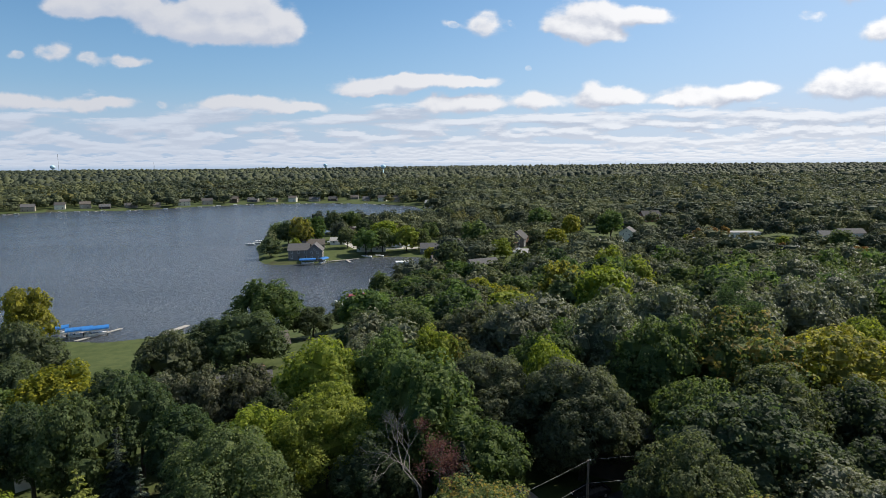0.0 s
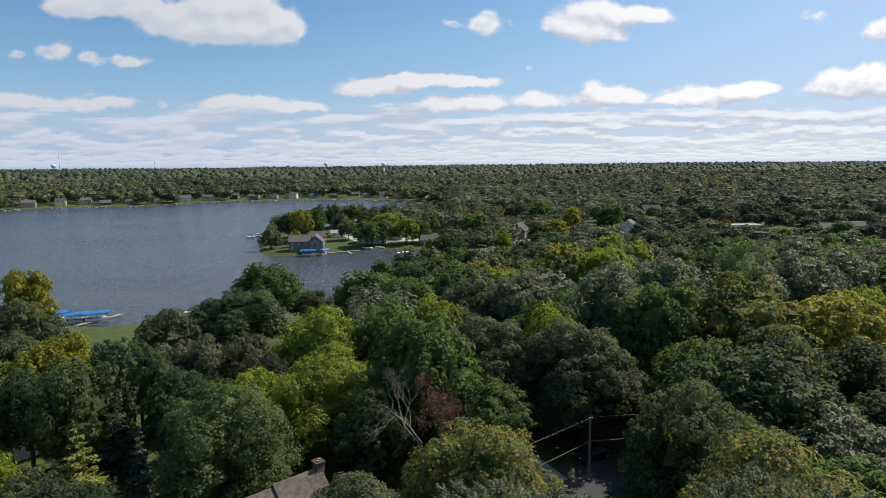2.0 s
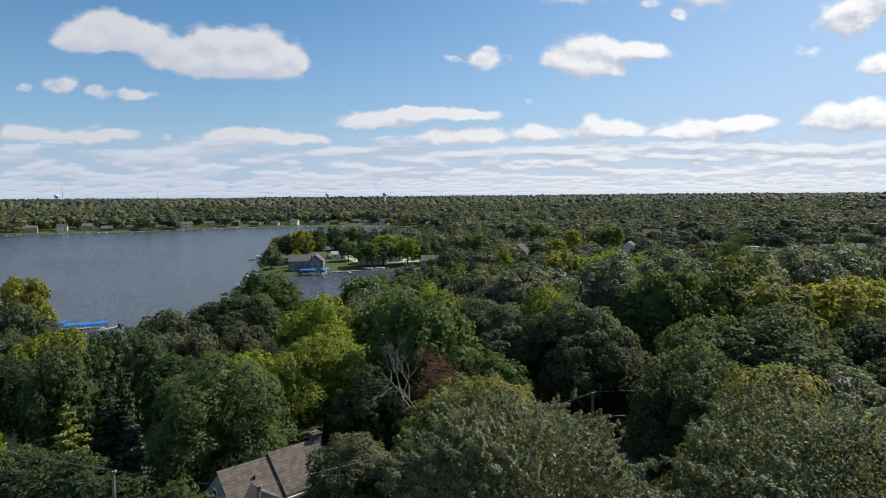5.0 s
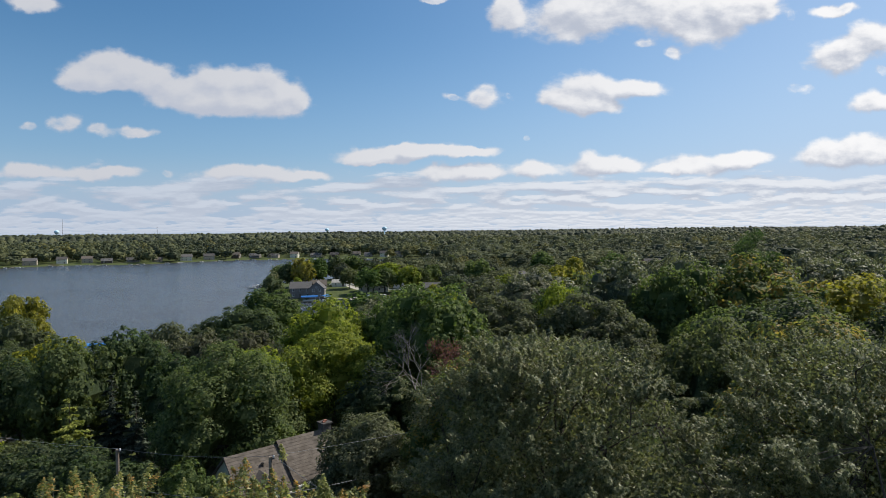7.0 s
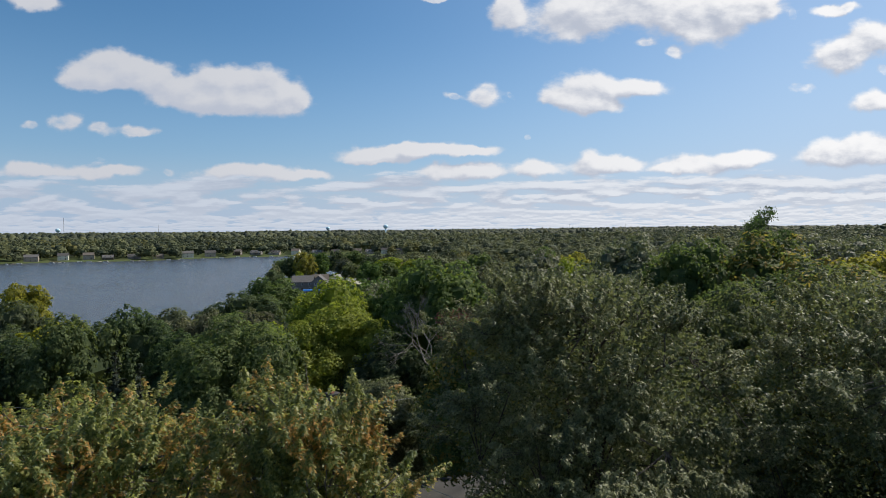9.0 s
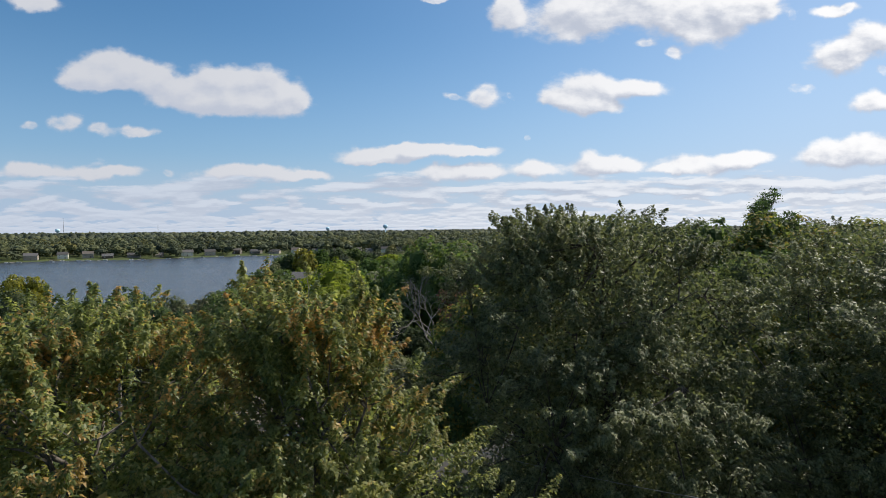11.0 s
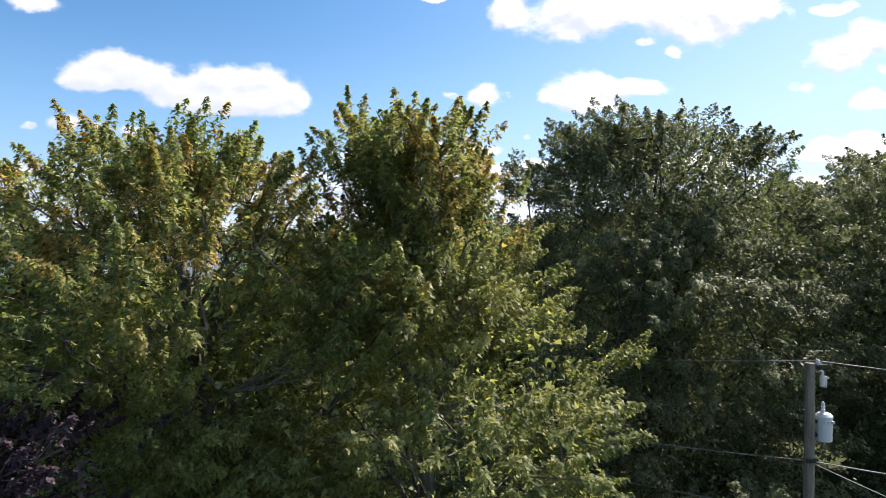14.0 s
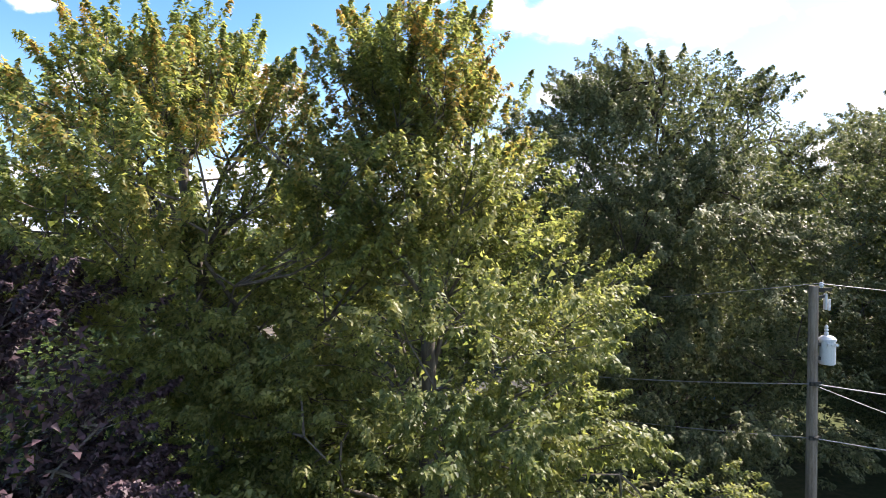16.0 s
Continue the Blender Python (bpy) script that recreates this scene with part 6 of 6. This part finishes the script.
# ---------------------------------------------------------------- cars and clutter
def car(x, y, turn, paint, label):
    ob = thing("car", pose(x, y, land_at(x, y) + 0.09, 0, 0, turn), label, "car", "parked cars")
    bm = bmesh.new()
    side = [(-2.2, 0.35), (-2.25, 0.7), (-2.0, 0.95), (-1.1, 1.0), (-0.55, 1.45), (0.9, 1.48), (1.6, 1.05), (2.15, 0.98), (2.25, 0.6), (2.15, 0.35)]
    left = [bm.verts.new((xx, -0.86 if zz < 1.1 else -0.68, zz)) for xx, zz in side]
    right = [bm.verts.new((xx, 0.86 if zz < 1.1 else 0.68, zz)) for xx, zz in side]
    for k in range(len(side)):
        j = (k + 1) % len(side)
        bm.faces.new((left[k], left[j], right[j], right[k]))
    bm.faces.new(left[::-1])
    bm.faces.new(right)
    bmesh.ops.recalc_face_normals(bm, faces=bm.faces)
    bmesh.ops.bevel(bm, geom=list(bm.edges), offset=0.05, segments=2, affect="EDGES")
    part("body", bm, paint, ob)
    glass = bmesh.new()
    box(glass, -0.48, -0.705, 1.08, 0.85, 0.705, 1.38, 0.03)
    part("side_glass", glass, GLASS, ob)
    for x0, x1, zz in ((-1.02, -0.6, 1.0), (0.98, 1.5, 1.06)):
        w = bmesh.new()
        box(w, -0.02, -0.6, 0, 0.02, 0.6, 0.52)
        bmesh.ops.transform(w, matrix=pose((x0 + x1) / 2 - (0.06 if x0 < 0 else -0.07), 0, zz + 0.02, 0, 46 if x0 < 0 else -56, 0), verts=w.verts)
        part("windscreen", w, GLASS, ob)
    for sx in (-1.35, 1.35):
        for sy in (-0.8, 0.8):
            wheel = part("wheel", lathe(bmesh.new(), [(0.2, -0.1), (0.32, -0.1), (0.33, 0), (0.32, 0.1), (0.2, 0.1)], 16, pose(sx, sy, 0.33, 90, 0, 0)), RUBBER, ob)
            part("rim", lathe(bmesh.new(), [(0.08, -0.11), (0.19, -0.105), (0.19, 0.105), (0.08, 0.11)], 10, pose(sx, sy, 0.33, 90, 0, 0)), ALUMINIUM, wheel)
    for sy in (-0.6, 0.6):
        part("headlight", boxed((-2.27, sy - 0.18, 0.66, -2.2, sy + 0.18, 0.8), bevel=0.02), PORCELAIN, ob)
        part("tail_light", boxed((2.2, sy - 0.16, 0.7, 2.27, sy + 0.16, 0.88), bevel=0.02), RED_ENAMEL, ob)
    return ob


car(22.4, 66.0, 108, DARK_RED, "dark red car parked on the shaded street")
car(16.8, 66.5, 25, DARK_ENAMEL, "dark car parked on the shaded street")
for k, (cx, cy) in enumerate(((170, 350), (174, 352), (179, 354), (158, 372), (163, 374), (168, 306), (174, 303), (182, 300), (190, 296), (199, 312), (206, 308), (226, 352), (232, 350))):
    car(cx, cy, 20 + k * 53 % 60, (SILVER_ENAMEL, DARK_ENAMEL, WHITE_PAINT, RED_ENAMEL)[k * 5 % 4], ("silver", "dark", "white", "red")[k * 5 % 4] + " car in the parking lot")
for cx, cy in ((-72, 396), (-60, 392), (44, 352), (40, 340), (50, 345)):
    car(cx, cy, 15, WHITE_PAINT, "white car parked beside the houses")


def shed(x, y, turn):
    ob = thing("shed", pose(x, y, land_at(x, y), 0, 0, turn), "dark wooden garden shed under the oak", "shed")
    part("wall", gable_bm(3.0, 2.4, 2.2, 0.7), BROWN_SIDING, ob)
    part("roof", roof_bm(3.0, 2.4, 2.2, 0.7, 0.2, 0.1), ROOF_DARK, ob)
    part("door", boxed((-0.45, -1.26, 0.05, 0.45, -1.19, 1.95), bevel=0.02), ROOF_DARK, ob)


shed(9.0, 35.0, 15)
bm = bmesh.new()
rng_tarp = np.random.default_rng(3)
grid = [[bm.verts.new((i * 0.14 - 0.55, j * 0.13 - 0.4, 2.72 - 0.58 * abs(j * 0.13 - 0.35 - 0.3) + 0.07 * rng_tarp.normal())) for j in range(7)] for i in range(9)]
for a, b in zip(grid, grid[1:]):
    for k in range(6):
        bm.faces.new((a[k], b[k], b[k + 1], a[k + 1]))
tarp = part("tarp", bm, BLUE_CANVAS)
tarp.modifiers.new("thickness", "SOLIDIFY").thickness = 0.02
tarp.matrix_world = pose(8.8, 34.4, land_at(9, 35) + 0.18, 0, 0, 15)
tagged(tarp, "crumpled bright blue tarpaulin on the shed roof", "tarp")


# ---------------------------------------------------------------- far marks on the skyline
def water_tower(x, y, top_z, r, label):
    g = land_at(x, y)
    ob = thing("water_tower", pose(x, y, g), label, "water tower", "water towers on the skyline")
    h = top_z - g
    part("stem", lathe(bmesh.new(), [(r * 0.5, -1), (r * 0.28, h * 0.15), (r * 0.22, h - 1.7 * r)], 14), TOWER_BLUE, ob, smooth=True)
    part("tank", lathe(bmesh.new(), [(r * 0.22, h - 1.75 * r), (r * 0.75, h - 1.4 * r), (r, h - 0.85 * r), (r * 0.9, h - 0.4 * r), (r * 0.55, h - 0.1 * r), (r * 0.1, h)], 20), TOWER_BLUE, ob, smooth=True)


def mast(x, y, top_z):
    g = land_at(x, y)
    ob = thing("radio_mast", pose(x, y, g), "slender lattice radio mast on the horizon", "mast", "masts on the skyline")
    h = top_z - g
    for k in range(3):
        a = k * math.tau / 3
        bm = bmesh.new()
        tube(bm, [(1.5 * math.cos(a), 1.5 * math.sin(a), -1), (0.5 * math.cos(a), 0.5 * math.sin(a), h)], [0.35, 0.25], 5)
        part("leg", bm, DARK_METAL, ob)
    for k in range(6):
        z = h * (k + 0.5) / 6
        part("brace", boxed((-1.2, -0.15, z, 1.2, 0.15, z + 0.4), (-0.15, -1.2, z + 2, 0.15, 1.2, z + 2.4)), DARK_METAL, ob)


water_tower(-180, 1900, 55, 7.5, "pale blue water tower above the woods")
water_tower(-2600, 4150, 78, 16, "blue-green water tower on the horizon")
water_tower(-770, 4100, 70, 13, "blue water tower on the horizon")
mast(-2560, 4150, 150)
mast(-1900, 4100, 95)
mast(880, 4300, 74)
mast(1330, 4500, 74)


# ---------------------------------------------------------------- the woods

def free(x, y, r):
    for a, b, c in TREES:
        if (x - a) ** 2 + (y - b) ** 2 < (0.66 * (r + c)) ** 2:
            return False
    for a, b, c in CLEAR:
        if (x - a) ** 2 + (y - b) ** 2 < (c + 0.7 * r) ** 2:
            return False
    return True


def fill_hill():
    """Single trees between and behind those placed one by one."""
    rng = np.random.default_rng(21)
    names = ["green", "deep", "oak", "olive", "grey", "yellow", "bright", "fresh"]
    share = np.array([0.22, 0.14, 0.18, 0.14, 0.15, 0.05, 0.05, 0.07])
    count = 0
    for _ in range(9000):
        y = 26 + 209 * rng.uniform() ** 1.15
        x = rng.uniform(-0.86, 0.90) * y
        r = rng.uniform(4.6, 7.4)
        if x < -14 - (y - 90) * 0.08 and y > 96 or shore_distance(np.array([x]), np.array([y]))[0] < 6:
            continue
        if y < 44 and x > -2 and x < 30 or y < 58 and x < -2 or not free(x, y, r):
            continue
        kind = rng.choice(names, p=share / share.sum())
        tree(kind, x, y, min(16.5, 3.0 + r * 1.95) * rng.uniform(0.88, 1.12) * (0.8 if x < 30 and y > 120 else 1.0), 1 if y < 100 else 2, r, rng=rng)
        count += 1
        if count >= 215:
            break


def far_domes(rng, x, y, z, r, h, sides, rings):
    """Ragged closed crowns for woods seen from more than a kilometre away: vertices and faces."""
    n = len(x)
    turn = np.arange(sides) / sides * math.tau
    verts = []
    for k in range(rings):
        t = (k + 0.3) / rings
        level, wide = math.sin(t * math.pi * 0.5), math.cos(t * math.pi * 0.5) ** 0.7
        jitter = rng.uniform(0.7, 1.2, (n, sides))
        a = turn[None] + rng.uniform(-0.25, 0.25, (n, sides)) + k * 0.4
        verts.append(np.stack([x[:, None] + r[:, None] * wide * jitter * np.cos(a), y[:, None] + r[:, None] * wide * jitter * np.sin(a),
                               z[:, None] + h[:, None] * (0.22 + 0.78 * level * rng.uniform(0.75, 1.12, (n, sides)))], -1))
    verts.append(np.stack([x + rng.uniform(-0.2, 0.2, n) * r, y + rng.uniform(-0.2, 0.2, n) * r, z + h * rng.uniform(0.95, 1.12, n)], -1)[:, None, :])
    verts = np.concatenate(verts, axis=1)
    per = verts.shape[1]
    faces = []
    for k in range(rings - 1):
        for j in range(sides):
            i = (j + 1) % sides
            faces += [(k * sides + j, k * sides + i, (k + 1) * sides + i), (k * sides + j, (k + 1) * sides + i, (k + 1) * sides + j)]
    for j in range(sides):
        faces.append(((rings - 1) * sides + j, (rings - 1) * sides + (j + 1) % sides, per - 1))
    faces = (np.array(faces)[None] + (np.arange(n) * per)[:, None, None]).reshape(-1, 3)
    return verts.reshape(-1, 3), faces


def far_woods():
    rng = np.random.default_rng(8)
    # near, far, spacing, (lobes, leaves, leaf length) of the grown crowns or none
    bands = [(225, 540, 12.0, (12, 420, 1.05)), (540, 900, 13.0, (6, 120, 1.5)), (900, 1450, 16.5, (3, 40, 2.2)), (1450, 2600, 21.0, None), (2600, 4900, 38.0, None)]
    points, faces, shades, count = [], [], [], 0
    for near, far, gap, grown in bands:
        side = math.sin(radians(47))
        xs = np.arange(-far * side, far * side, gap)
        ys = np.arange(near * 0.6, far, gap)
        x, y = [v.ravel() + rng.uniform(-0.45, 0.45, v.size) * gap for v in np.meshgrid(xs, ys)]
        away = np.hypot(x, y)
        sd = shore_distance(x, y)
        keep = (away >= near) & (away < far) & (np.abs(np.arctan2(x, y)) < radians(46)) & (sd > 7)
        thin = wobble(x, y, 60, 3.0) + 0.5 * wobble(x, y, 23, 1.0)
        chance = rng.uniform(size=x.size)
        keep &= chance < np.where(away < 600, np.clip(0.72 - thin * 0.5, 0.3, 0.97), 0.93)
        keep &= (y < 600) | (sd > 34) | (chance < 0.5)
        for a, b, c in CLEAR:
            keep &= np.hypot(x - a, y - b) > c + 4
        for a, b, c in TREES:
            keep &= np.hypot(x - a, y - b) > c + 3
        x, y, away = x[keep], y[keep], away[keep]
        n = len(x)
        stand = 0.5 + 0.5 * wobble(x, y, 70 + near * 0.05, 6.0)
        tones = np.clip(rng.uniform(size=n) * 0.65 + stand * 0.4, 0, 1)
        z = land(x, y)
        r = rng.uniform(4.4, 9.0, n) if near < 300 else rng.uniform(5.0, 11.5, n) + near * 0.001
        h = (6.5 + r * 1.0) * rng.uniform(0.78, 1.18, n) * (1 + 0.18 * wobble(x, y, 95, 2.0))
        h = np.where((y < 430) & (x > -20) & (x < 290), h * 0.84, h)
        if grown:
            lobes, leaves, size = grown
            forms = [broadleaf(np.random.default_rng(90 + k), 12.0, 5.4 + 0.3 * k, 1.0, lobes, leaves, size, 9, lobe=0.34 + 0.9 / lobes ** 1.3, wide_at=0.34 + 0.04 * k, calm=2.2, fine=(5, 3)) for k in range(5)]
            for _, trunk in forms:
                trunk.free()
            turn, pick = rng.uniform(0, math.tau, n), rng.integers(0, len(forms), n)
            quads = []
            for k in range(n):
                q = forms[pick[k]][0]
                c, t = math.cos(turn[k]) * r[k] / 5.8, math.sin(turn[k]) * r[k] / 5.8
                quads.append(np.stack([q[..., 0] * c - q[..., 1] * t + x[k], q[..., 0] * t + q[..., 1] * c + y[k], q[..., 2] * h[k] / 12.0 + z[k]], -1))
            name, label = ("tree_belt", "belt of mixed green and yellowing trees round the houses") if near < 300 else ("lakeside_woods", "mixed green woods round the lake")
            mesh = quads_mesh(name, np.concatenate(quads))
            each = np.repeat(tones, [len(q) * 4 for q in quads])
            mesh.attributes.new("tone", "FLOAT", "POINT").data.foreach_set("value", each.astype(np.float32))
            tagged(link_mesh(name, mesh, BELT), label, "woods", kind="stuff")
            continue
        v, f = far_domes(rng, x, y, z, r, h, 6, 2)
        points.append(v)
        faces += (f + count).tolist()
        shades.append(np.repeat(tones, len(v) // n))
        count += len(v)
    mesh = bpy.data.meshes.new("woods")
    mesh.from_pydata(np.concatenate(points).tolist(), [], faces)
    mesh.attributes.new("tone", "FLOAT", "POINT").data.foreach_set("value", np.concatenate(shades).astype(np.float32))
    mesh.polygons.foreach_set("use_smooth", [True] * len(mesh.polygons))
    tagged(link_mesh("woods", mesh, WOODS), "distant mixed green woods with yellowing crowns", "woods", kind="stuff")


fill_hill()
far_woods()
